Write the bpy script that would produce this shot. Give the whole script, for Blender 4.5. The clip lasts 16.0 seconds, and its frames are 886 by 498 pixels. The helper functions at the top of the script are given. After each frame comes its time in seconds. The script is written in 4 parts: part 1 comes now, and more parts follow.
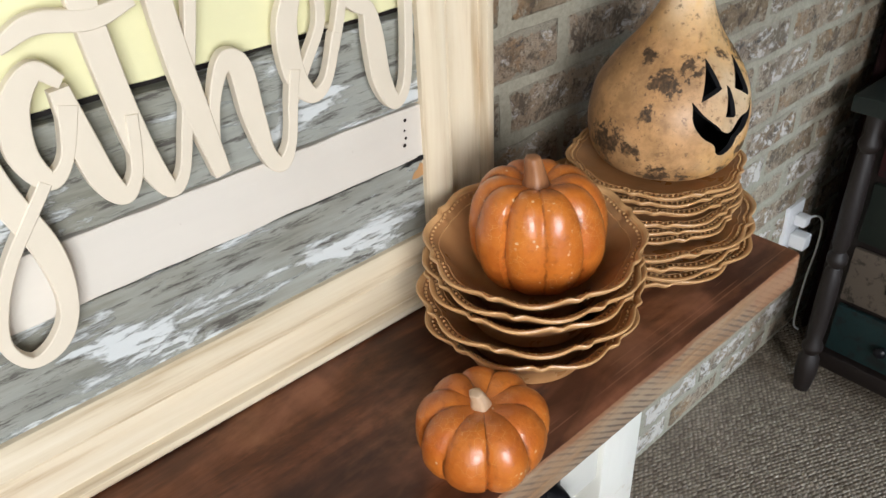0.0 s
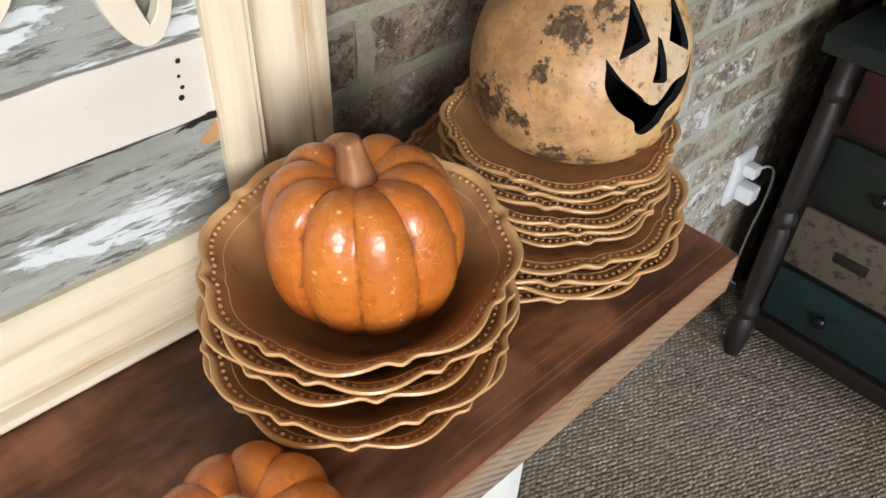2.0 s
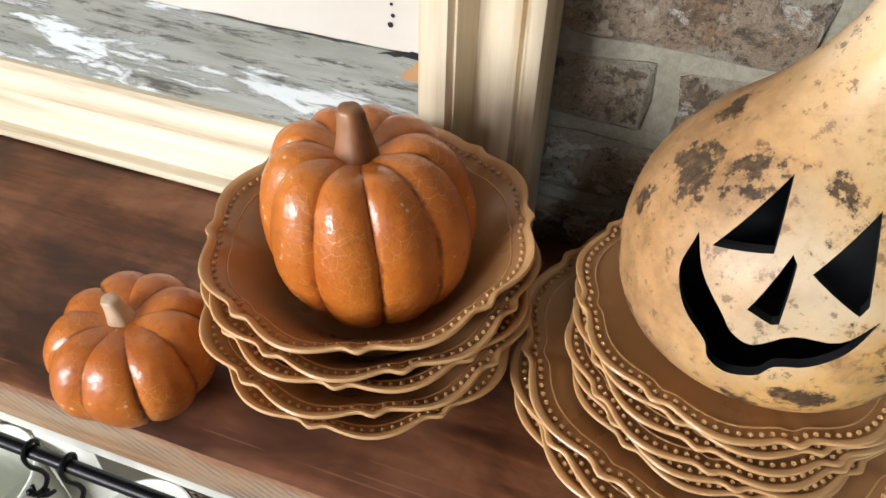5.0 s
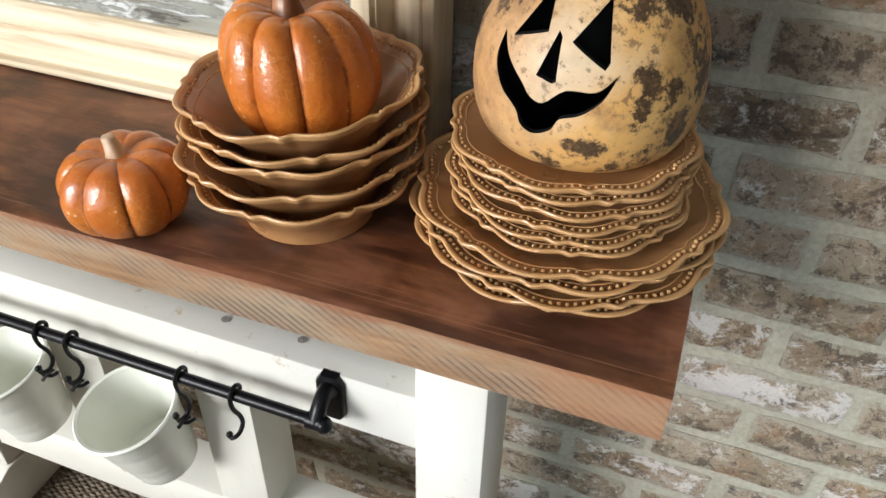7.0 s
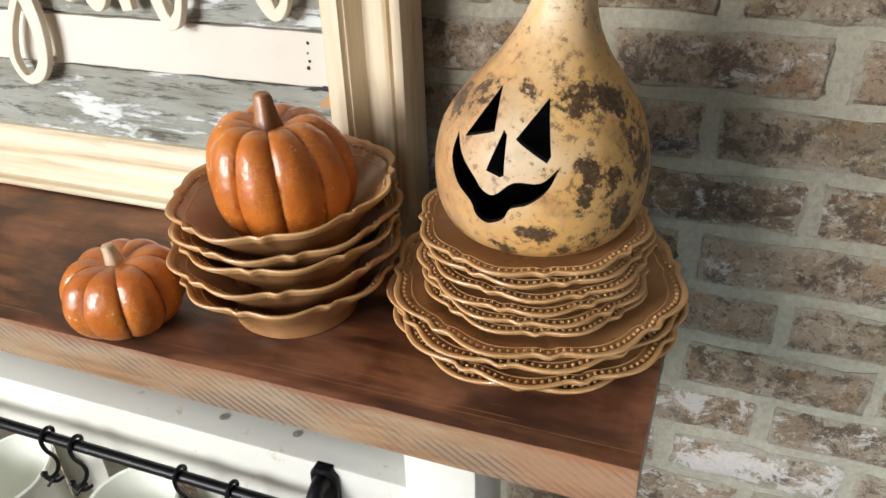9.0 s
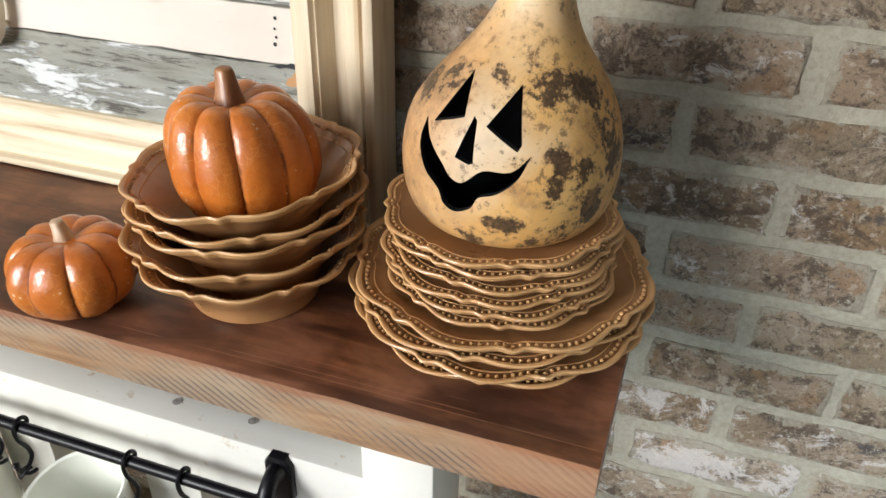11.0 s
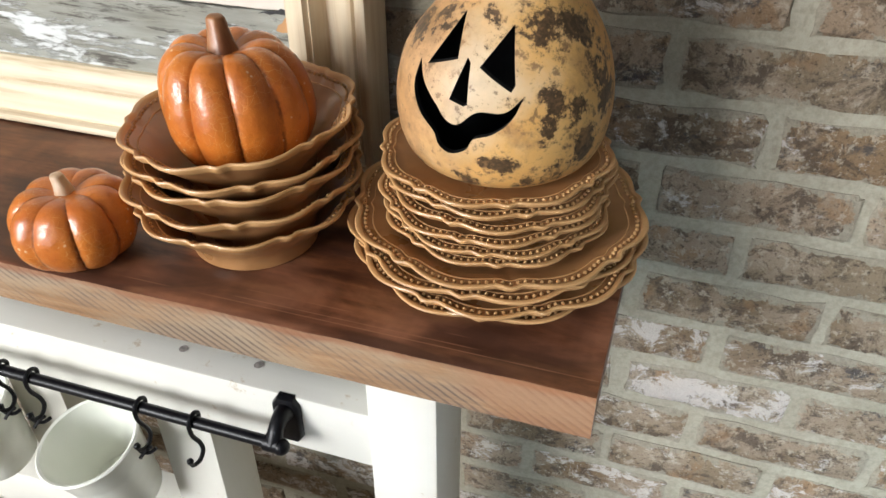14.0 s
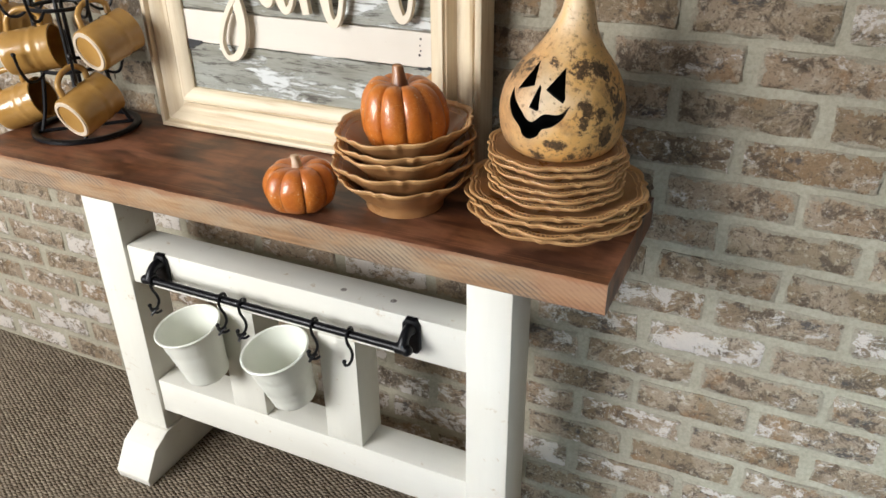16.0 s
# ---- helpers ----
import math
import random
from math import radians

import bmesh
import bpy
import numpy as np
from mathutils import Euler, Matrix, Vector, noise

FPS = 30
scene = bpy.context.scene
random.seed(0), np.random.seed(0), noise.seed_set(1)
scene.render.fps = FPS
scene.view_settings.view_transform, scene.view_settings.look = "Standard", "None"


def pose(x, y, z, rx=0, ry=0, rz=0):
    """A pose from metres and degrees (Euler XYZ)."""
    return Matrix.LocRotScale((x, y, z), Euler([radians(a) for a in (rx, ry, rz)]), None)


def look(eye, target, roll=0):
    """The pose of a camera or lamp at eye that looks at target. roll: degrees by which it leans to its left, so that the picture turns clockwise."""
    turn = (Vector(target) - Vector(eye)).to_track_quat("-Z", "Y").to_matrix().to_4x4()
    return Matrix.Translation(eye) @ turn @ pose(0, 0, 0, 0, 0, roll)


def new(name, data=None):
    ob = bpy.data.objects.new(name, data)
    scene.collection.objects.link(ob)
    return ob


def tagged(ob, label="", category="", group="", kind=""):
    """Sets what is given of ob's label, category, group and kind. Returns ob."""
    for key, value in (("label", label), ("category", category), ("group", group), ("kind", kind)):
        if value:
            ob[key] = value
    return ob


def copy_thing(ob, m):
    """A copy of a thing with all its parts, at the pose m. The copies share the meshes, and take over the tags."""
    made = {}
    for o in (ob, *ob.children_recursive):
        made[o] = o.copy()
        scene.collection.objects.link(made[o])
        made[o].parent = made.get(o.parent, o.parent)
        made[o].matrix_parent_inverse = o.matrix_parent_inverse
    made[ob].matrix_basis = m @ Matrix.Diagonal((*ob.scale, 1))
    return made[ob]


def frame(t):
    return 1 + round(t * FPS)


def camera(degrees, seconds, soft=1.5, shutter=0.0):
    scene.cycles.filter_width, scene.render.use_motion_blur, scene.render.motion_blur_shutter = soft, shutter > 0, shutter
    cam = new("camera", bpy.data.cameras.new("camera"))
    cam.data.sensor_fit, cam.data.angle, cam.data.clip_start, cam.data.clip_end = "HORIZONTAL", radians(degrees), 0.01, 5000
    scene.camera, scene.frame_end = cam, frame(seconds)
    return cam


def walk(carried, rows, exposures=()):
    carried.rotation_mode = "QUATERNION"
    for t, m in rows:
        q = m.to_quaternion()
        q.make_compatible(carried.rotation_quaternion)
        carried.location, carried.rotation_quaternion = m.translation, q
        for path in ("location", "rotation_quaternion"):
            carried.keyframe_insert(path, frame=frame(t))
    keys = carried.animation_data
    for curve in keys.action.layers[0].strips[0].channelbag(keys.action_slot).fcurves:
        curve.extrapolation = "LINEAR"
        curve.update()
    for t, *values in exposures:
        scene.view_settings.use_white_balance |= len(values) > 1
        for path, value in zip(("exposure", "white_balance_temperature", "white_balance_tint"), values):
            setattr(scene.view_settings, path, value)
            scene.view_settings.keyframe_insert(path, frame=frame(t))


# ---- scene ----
cam = camera(59.5, 16.0)
PATH = [
    (0, (-0.92, -0.594, 1.298), (0.165, 0.673, 0.194), -2.7),
    (0.5, (-0.766, -0.585, 1.296), (0.353, 0.622, 0.16), -0.9),
    (1, (-0.706, -0.54, 1.261), (0.411, 0.569, 0.026), 2.4),
    (1.5, (-0.684, -0.487, 1.248), (0.407, 0.573, -0.05), 3.3),
    (2, (-0.683, -0.49, 1.234), (0.375, 0.578, -0.085), 2.8),
    (2.5, (-0.683, -0.488, 1.244), (0.36, 0.597, -0.074), 1.9),
    (3, (-0.62, -0.491, 1.249), (0.415, 0.638, -0.038), 5.1),
    (3.2, (-0.571, -0.495, 1.239), (0.331, 0.745, -0.046), 5.3),
    (5.3, (-0.274, -0.517, 1.216), (-0.697, 0.528, 0.152), 1.3),
    (5.5, (-0.260, -0.556, 1.211), (-0.705, 0.495, 0.163), 1.1),
    (6, (-0.218, -0.684, 1.214), (-0.654, 0.406, 0.202), 1.2),
    (6.5, (-0.164, -0.727, 1.220), (-0.593, 0.389, 0.233), 0.6),
    (7, (-0.138, -0.702, 1.192), (-0.671, 0.777, -0.044), 1.4),
    (7.5, (-0.099, -0.716, 1.194), (-0.698, 0.819, 0.06), 0.4),
    (8, (-0.085, -0.724, 1.209), (-0.712, 0.862, 0.165), -1.4),
    (8.5, (-0.087, -0.725, 1.208), (-0.719, 0.872, 0.183), -2.2),
    (10.8, (-0.089, -0.718, 1.204), (-0.645, 0.904, 0.175), 0.7),
    (11, (-0.092, -0.709, 1.199), (-0.635, 0.902, 0.145), 1.3),
    (11.5, (-0.111, -0.672, 1.18), (-0.603, 0.879, 0.017), 2.0),
    (12, (-0.141, -0.582, 1.171), (-0.575, 0.935, -0.058), 1.7),
    (12.5, (-0.144, -0.563, 1.16), (-0.576, 0.944, -0.083), 0.9),
    (13, (-0.144, -0.566, 1.16), (-0.588, 0.93, -0.091), 0.2),
    (13.5, (-0.126, -0.616, 1.184), (-0.591, 0.89, -0.047), 0.1),
    (14, (-0.091, -0.721, 1.204), (-0.593, 0.819, 0.031), -0.1),
    (14.5, (-0.08, -0.81, 1.23), (-0.597, 0.765, 0.112), -0.8),
    (15, (-0.096, -0.957, 1.243), (-0.637, 0.624, 0.144), -1.1),
    (15.5, (0.005, -1.095, 1.266), (-0.651, 0.475, 0.215), -0.8),
    (16, (0.063, -1.153, 1.290), (-0.684, 0.433, 0.326), -0.7),
]
walk(cam, [(t, look(eye, target, roll)) for t, eye, target, roll in PATH],
     [(0, -0.32, 6240, 10), (0.5, -0.17, 6230, 10), (1.5, -0.08, 6250, 10), (3.2, -0.01, 6280, 10), (5.5, 0.05, 6340, 10), (7.5, 0.07, 6520, 10), (8.5, 0.04, 6560, 10), (11, 0.06, 6480, 10), (12.5, 0.2, 6390, 10), (13.5, 0.14, 6430, 10), (14.5, 0.04, 6530, 10), (16, -0.08, 6600, 10)])

# ---- world and light ----
world = bpy.data.worlds.new("sky")
scene.world = world
world.use_nodes = True
sky = world.node_tree.nodes.new("ShaderNodeTexSky")
sky.sky_type, sky.sun_disc = "NISHITA", False
sky.sun_elevation, sky.sun_rotation = radians(38), radians(200)
world.node_tree.links.new(sky.outputs[0], world.node_tree.nodes["Background"].inputs[0])
world.node_tree.nodes["Background"].inputs[1].default_value = 0.05


def window_light(name, place, target, wide, high, watts, tone):
    data = bpy.data.lights.new(name, "AREA")
    data.shape, data.size, data.size_y, data.energy, data.color = "RECTANGLE", wide, high, watts, tone
    ob = new(name, data)
    ob.matrix_world = look(place, target)
    return ob


# daylight in the openings of the windows
for wx in (-2.62, -1.72):
    window_light("window_daylight", (wx, -2.83, 1.62), (wx + 0.5, 0.0, 1.3), 0.78, 1.36, 81.0, (0.97, 0.985, 1.0))
# weak fill lamp at an added west window, out of view
window_light("window_daylight", (-3.33, -1.35, 1.55), (0.0, -1.35, 1.4), 0.9, 1.3, 5.0, (0.97, 0.985, 1.0))
# fill lamp at an unseen, added door; narrow cool beam brightens the low wall
low_fill = window_light("door_daylight", (0.55, -2.83, 1.80), (0.45, 0.0, 0.16), 0.95, 0.5, 5.5, (0.70, 0.85, 1.0))
low_fill.data.spread = radians(34)


# ---- materials ----
def material(name, rough=0.5, metal=0.0, spec=0.5, coat=0.0):
    m = bpy.data.materials.new(name)
    m.use_nodes = True
    nt = m.node_tree
    b = nt.nodes["Principled BSDF"]
    b.inputs["Roughness"].default_value, b.inputs["Metallic"].default_value = rough, metal
    b.inputs["Specular IOR Level"].default_value, b.inputs["Coat Weight"].default_value = spec, coat
    b.inputs["Coat Roughness"].default_value = 0.06
    return m, nt, b


def node(nt, kind, **sets):
    n = nt.nodes.new(kind)
    for key, value in sets.items():
        if key in n.inputs:
            n.inputs[key].default_value = value
        else:
            n.inputs[key.replace("_", " ")].default_value = value
    return n


def place(nt, scale=(1, 1, 1), turn=(0, 0, 0), world_space=True):
    """Coordinates in metres, scaled and turned."""
    src = nt.nodes.new("ShaderNodeNewGeometry").outputs["Position"] if world_space else nt.nodes.new("ShaderNodeTexCoord").outputs["Object"]
    mp = nt.nodes.new("ShaderNodeMapping")
    mp.inputs["Scale"].default_value, mp.inputs["Rotation"].default_value = scale, [radians(a) for a in turn]
    nt.links.new(src, mp.inputs[0])
    return mp.outputs[0]


def place_from(nt, co, scale=(1, 1, 1), turn=(0, 20, 0)):
    mp = nt.nodes.new("ShaderNodeMapping")
    mp.inputs["Scale"].default_value, mp.inputs["Rotation"].default_value = scale, [radians(a) for a in turn]
    nt.links.new(co, mp.inputs[0])
    return mp.outputs[0]


def grain(nt, co, scale, detail=4.0, rough=0.55, twist=0.0):
    n = node(nt, "ShaderNodeTexNoise", Scale=scale, Detail=detail, Roughness=rough, Distortion=twist)
    nt.links.new(co, n.inputs["Vector"])
    return n.outputs["Fac"]


def ramp(nt, fac, *stops):
    r = nt.nodes.new("ShaderNodeValToRGB")
    e = r.color_ramp.elements
    while len(e) < len(stops):
        e.new(0.5)
    for i, (pos, col) in enumerate(stops):
        e[i].position, e[i].color = pos, (*col, 1) if len(col) == 3 else (col[0],) * 3 + (1,)
    nt.links.new(fac, r.inputs[0])
    return r.outputs["Color"]


def mix(nt, fac, a, b, kind="MIX"):
    n = nt.nodes.new("ShaderNodeMix")
    n.data_type, n.blend_type = "RGBA", kind
    for value, socket in ((fac, n.inputs[0]), (a, n.inputs[6]), (b, n.inputs[7])):
        if isinstance(value, (int, float)):
            socket.default_value = value
        elif isinstance(value, tuple):
            socket.default_value = (*value, 1)
        else:
            nt.links.new(value, socket)
    return n.outputs[2]


def bump(nt, b, height, strength=0.3, depth=0.002):
    n = node(nt, "ShaderNodeBump", Strength=strength, Distance=depth)
    nt.links.new(height, n.inputs["Height"])
    nt.links.new(n.outputs[0], b.inputs["Normal"])
    nt.links.new(n.outputs[0], b.inputs["Coat Normal"])


def to(nt, out, b, name="Base Color"):
    nt.links.new(out, b.inputs[name])


def sums(nt, kind, a, b):
    """A math node on sockets or numbers."""
    n = nt.nodes.new("ShaderNodeMath")
    n.operation = kind
    for value, socket in ((a, n.inputs[0]), (b, n.inputs[1])):
        if isinstance(value, (int, float)):
            socket.default_value = value
        else:
            nt.links.new(value, socket)
    return n.outputs[0]


BL, BH, PITCH, COURSE = 0.1895, 0.0545, 0.2045, 0.0677


def brick_material(name, island):
    m, nt, b = material(name, 0.86, spec=0.35)
    co = place(nt)
    if island:
        rnd = nt.nodes.new("ShaderNodeNewGeometry").outputs["Random Per Island"]
    else:
        rnd = nt.nodes.new("ShaderNodeObjectInfo").outputs["Random"]
    # each brick carries its own piece of the pattern
    own_place = nt.nodes.new("ShaderNodeVectorMath")
    own_place.operation = "MULTIPLY_ADD"
    own_place.inputs[1].default_value = (7.3, 3.1, 9.7)
    nt.links.new(rnd, own_place.inputs[0])
    nt.links.new(co, own_place.inputs[2])
    co = own_place.outputs[0]
    tone = ramp(nt, rnd, (0.0, (0.19, 0.130, 0.076)), (0.16, (0.29, 0.223, 0.147)), (0.32, (0.21, 0.146, 0.087)), (0.48, (0.33, 0.246, 0.172)), (0.64, (0.25, 0.160, 0.085)), (0.80, (0.15, 0.120, 0.090)), (1.0, (0.34, 0.270, 0.194)))
    big = grain(nt, co, 9, 7, 0.66, 0.7)
    tone = mix(nt, ramp(nt, big, (0.46, (0.0,)), (0.53, (0.75,))), tone, (0.35, 0.272, 0.195))
    mott = grain(nt, co, 27, 10, 0.78, 0.5)
    tone = mix(nt, ramp(nt, mott, (0.50, (0.0,)), (0.57, (0.85,))), tone, (0.095, 0.070, 0.048))
    rust = grain(nt, co, 13, 6, 0.65, 0.4)
    tone = mix(nt, ramp(nt, rust, (0.56, (0.0,)), (0.63, (0.6,))), tone, (0.30, 0.175, 0.085))
    burnt = grain(nt, place_from(nt, co, (1.0, 1.0, 1.6)), 9, 9, 0.76, 0.1)
    tone = mix(nt, ramp(nt, burnt, (0.575, (0.0,)), (0.635, (0.85,))), tone, (0.060, 0.060, 0.060))
    folds = grain(nt, place_from(nt, co, (1, 1, 1.5)), 52, 7, 0.74, 0.6)
    tone = mix(nt, ramp(nt, folds, (0.32, (0.8,)), (0.42, (0.0,))), tone, (0.055, 0.042, 0.030))
    pale = grain(nt, co, 70, 7, 0.78, 0.3)
    tone = mix(nt, ramp(nt, pale, (0.54, (0.0,)), (0.60, (0.72,))), tone, (0.48, 0.405, 0.31))
    fine = grain(nt, co, 210, 4, 0.7)
    tone = mix(nt, ramp(nt, fine, (0.34, (0.75,)), (0.43, (0.0,))), tone, (0.05, 0.038, 0.028))
    # limewash left on the face in smears; low courses whitened further for brighter daylight
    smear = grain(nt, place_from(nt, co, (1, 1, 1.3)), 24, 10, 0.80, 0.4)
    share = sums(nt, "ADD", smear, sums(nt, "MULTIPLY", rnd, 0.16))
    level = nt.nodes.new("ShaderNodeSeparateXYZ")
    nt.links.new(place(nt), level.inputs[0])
    # height term: the lower wall's stronger light is put into the wash colour
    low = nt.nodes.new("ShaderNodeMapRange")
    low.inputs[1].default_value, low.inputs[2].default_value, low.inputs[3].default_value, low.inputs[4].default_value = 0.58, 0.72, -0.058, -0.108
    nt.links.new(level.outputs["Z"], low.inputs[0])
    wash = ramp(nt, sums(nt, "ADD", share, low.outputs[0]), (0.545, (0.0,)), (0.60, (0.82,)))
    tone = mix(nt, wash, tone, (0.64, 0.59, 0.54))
    height = mix(nt, 0.35, mix(nt, 0.5, mott, folds), pale)
    if not island:
        # mortar dragged over the worn edges of the brick
        here = nt.nodes.new("ShaderNodeSeparateXYZ")
        nt.links.new(place(nt, world_space=False), here.inputs[0])
        gx = sums(nt, "SUBTRACT", BL / 2, sums(nt, "ABSOLUTE", here.outputs["X"], 0.0))
        gz = sums(nt, "SUBTRACT", BH / 2, sums(nt, "ABSOLUTE", here.outputs["Z"], 0.0))
        rim = sums(nt, "MULTIPLY", sums(nt, "MINIMUM", gx, gz), 62.0)
        rag = sums(nt, "SUBTRACT", rim, sums(nt, "MULTIPLY", sums(nt, "SUBTRACT", grain(nt, co, 34, 7, 0.7), 0.44), 3.2))
        drag = ramp(nt, rag, (0.0, (0.92,)), (0.10, (0.0,)))
        tone = mix(nt, drag, tone, mix(nt, 0.4, (0.315, 0.280, 0.212), ramp(nt, fine, (0.35, (0.18, 0.158, 0.118)), (0.6, (0.375, 0.340, 0.265)))))
        height = mix(nt, mix(nt, 0.7, (0, 0, 0), drag), height, (0.5, 0.5, 0.5))
    to(nt, tone, b)
    bump(nt, b, mix(nt, 0.25, height, fine), 1.0, 0.012)
    return m


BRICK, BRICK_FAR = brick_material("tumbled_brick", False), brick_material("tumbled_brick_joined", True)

MORTAR, nt, b = material("mortar", 0.95, spec=0.2)
g1, g2 = grain(nt, place(nt), 9, 5), grain(nt, place(nt), 190, 4, 0.7)
to(nt, mix(nt, 0.35, ramp(nt, g1, (0.3, (0.262, 0.233, 0.176)), (0.7, (0.385, 0.347, 0.268))), ramp(nt, g2, (0.35, (0.20, 0.185, 0.135)), (0.6, (0.42, 0.40, 0.31)))), b)
bump(nt, b, mix(nt, 0.5, g1, g2), 0.8, 0.003)

CARPET, nt, b = material("loop_carpet", 0.97, spec=0.1)
vor = node(nt, "ShaderNodeTexVoronoi", Scale=1.0, Randomness=0.30)
nt.links.new(place(nt, (78, 135, 1), (0, 0, 38)), vor.inputs["Vector"])
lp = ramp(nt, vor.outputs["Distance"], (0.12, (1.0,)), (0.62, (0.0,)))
big = ramp(nt, grain(nt, place(nt), 5, 4), (0.3, (0.212, 0.171, 0.126)), (0.7, (0.282, 0.228, 0.170)))
grey = nt.nodes.new("ShaderNodeRGBToBW")
nt.links.new(vor.outputs["Color"], grey.inputs[0])
big = mix(nt, 0.4, big, grey.outputs[0], "SOFT_LIGHT")
# shade in the gaps between loops is mixed into the colour
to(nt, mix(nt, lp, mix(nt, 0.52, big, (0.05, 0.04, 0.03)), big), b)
bump(nt, b, lp, 0.85, 0.0045)

# stained plank: grain runs along x
WALNUT, nt, b = material("stained_plank", 0.38, spec=0.45)
gr = grain(nt, place(nt, (2.2, 60, 60)), 1.0, 7, 0.62, 0.6)
pat = grain(nt, place(nt, (4.5, 13, 6)), 1.0, 6, 0.65, 0.5)
cross = grain(nt, place(nt, (34, 4, 4)), 1.0, 3, 0.5)
col = ramp(nt, gr, (0.25, (0.045, 0.013, 0.006)), (0.5, (0.135, 0.045, 0.017)), (0.75, (0.235, 0.088, 0.036)))
col = mix(nt, ramp(nt, pat, (0.44, (0.0,)), (0.62, (0.85,))), col, (0.30, 0.125, 0.068))
smoke = grain(nt, place(nt, (6, 17, 12)), 1.0, 3, 0.5, 0.5)
col = mix(nt, ramp(nt, smoke, (0.45, (0.0,)), (0.60, (0.8,))), col, (0.034, 0.012, 0.007))
haze = grain(nt, place(nt, (8, 20, 12), (0, 0, 8)), 1.0, 4, 0.55, 0.5)
col = mix(nt, ramp(nt, haze, (0.52, (0.0,)), (0.72, (0.5,))), col, (0.37, 0.17, 0.078))
col = mix(nt, ramp(nt, pat, (0.32, (0.8,)), (0.45, (0.0,))), col, (0.035, 0.012, 0.007))
col = mix(nt, ramp(nt, cross, (0.5, (0.0,)), (0.75, (0.35,))), col, (0.04, 0.014, 0.008))
# fine planer lines along the front edge
yy = nt.nodes.new("ShaderNodeSeparateXYZ")
nt.links.new(place(nt), yy.inputs[0])
gap = grain(nt, place(nt, (7, 1, 1)), 1.0, 3)
for at_y, keep in ((-0.2795, 0.42), (-0.2735, 0.50), (-0.262, 0.56)):
    near = sums(nt, "ABSOLUTE", sums(nt, "ADD", yy.outputs["Y"], -at_y), 0.0)
    score = mix(nt, 1.0, ramp(nt, sums(nt, "MULTIPLY", near, 400.0), (0.16, (0.38,)), (0.34, (0.0,))), ramp(nt, gap, (keep, (0.0,)), (keep + 0.08, (1.0,))), "MULTIPLY")
    col = mix(nt, score, col, (0.42, 0.21, 0.12))
to(nt, col, b)
to(nt, ramp(nt, pat, (0.3, (0.34,)), (0.8, (0.55,))), b, "Roughness")
bump(nt, b, gr, 0.25, 0.0012)

# rough-sawn edge: slanting saw marks over pale wood, the stain run over its upper arris
SAWN, nt, b = material("rough_sawn_edge", 0.75, spec=0.3)
wv = node(nt, "ShaderNodeTexWave", Scale=47.0, Distortion=0.9, Detail=4.0, Detail_Scale=2.0)
nt.links.new(place(nt, (1, 0.2, 1), (0, 56, 0)), wv.inputs["Vector"])
gr = grain(nt, place(nt, (3, 40, 70)), 1.0, 7, 0.68)
pat = grain(nt, place(nt, (7, 6, 18)), 1.0, 5, 0.6)
col = ramp(nt, gr, (0.28, (0.15, 0.078, 0.036)), (0.5, (0.32, 0.185, 0.095)), (0.72, (0.47, 0.31, 0.175)))
col = mix(nt, ramp(nt, pat, (0.42, (0.0,)), (0.62, (0.7,))), col, (0.36, 0.28, 0.19))
here = ramp(nt, grain(nt, place(nt, (7, 8, 22)), 1.0, 5, 0.6), (0.46, (0.06,)), (0.60, (1.0,)))
col = mix(nt, mix(nt, 0.4, (0, 0, 0), here), col, (0.21, 0.175, 0.14))
col = mix(nt, mix(nt, 1.0, ramp(nt, wv.outputs["Fac"], (0.10, (0.8,)), (0.42, (0.0,))), here, "MULTIPLY"), col, (0.105, 0.075, 0.058))
zz = nt.nodes.new("ShaderNodeSeparateXYZ")
nt.links.new(place(nt), zz.inputs[0])
run_down = sums(nt, "ADD", sums(nt, "MULTIPLY", sums(nt, "ADD", zz.outputs["Z"], -0.769), 60.0), sums(nt, "MULTIPLY", grain(nt, place(nt, (9, 1, 22)), 1.0, 5, 0.65), 1.6))
col = mix(nt, ramp(nt, run_down, (0.22, (0.0,)), (0.55, (0.8,))), col, (0.245, 0.105, 0.050))
# the stain is heavier towards the free end
end = sums(nt, "ADD", sums(nt, "MULTIPLY", sums(nt, "ADD", zz.outputs["X"], 0.28), 5.0), pat)
col = mix(nt, ramp(nt, end, (0.75, (0.0,)), (1.25, (0.6,))), col, (0.30, 0.135, 0.062))
to(nt, col, b)
bump(nt, b, mix(nt, 0.35, wv.outputs["Fac"], gr), 0.5, 0.0014)


def painted(name, col, worn, rough=0.55, share=0.66, stretch=(3, 26, 26)):
    """Brushed paint, worn through to what is below in small places."""
    m, nt, b = material(name, rough)
    br, spot, soft = grain(nt, place(nt, stretch), 1.0, 5, 0.6), grain(nt, place(nt), 31, 6, 0.7), grain(nt, place(nt), 6, 3)
    c = mix(nt, ramp(nt, br, (0.3, (0.0,)), (0.75, (0.35,))), col, tuple(v * 0.78 for v in col))
    c = mix(nt, ramp(nt, soft, (0.45, (0.0,)), (0.75, (0.3,))), c, tuple(v * 0.6 + w * 0.4 for v, w in zip(col, worn)))
    c = mix(nt, ramp(nt, spot, (share, (0.0,)), (share + 0.07, (0.85,))), c, worn)
    to(nt, c, b)
    bump(nt, b, mix(nt, 0.4, br, spot), 0.25, 0.0012)
    return m


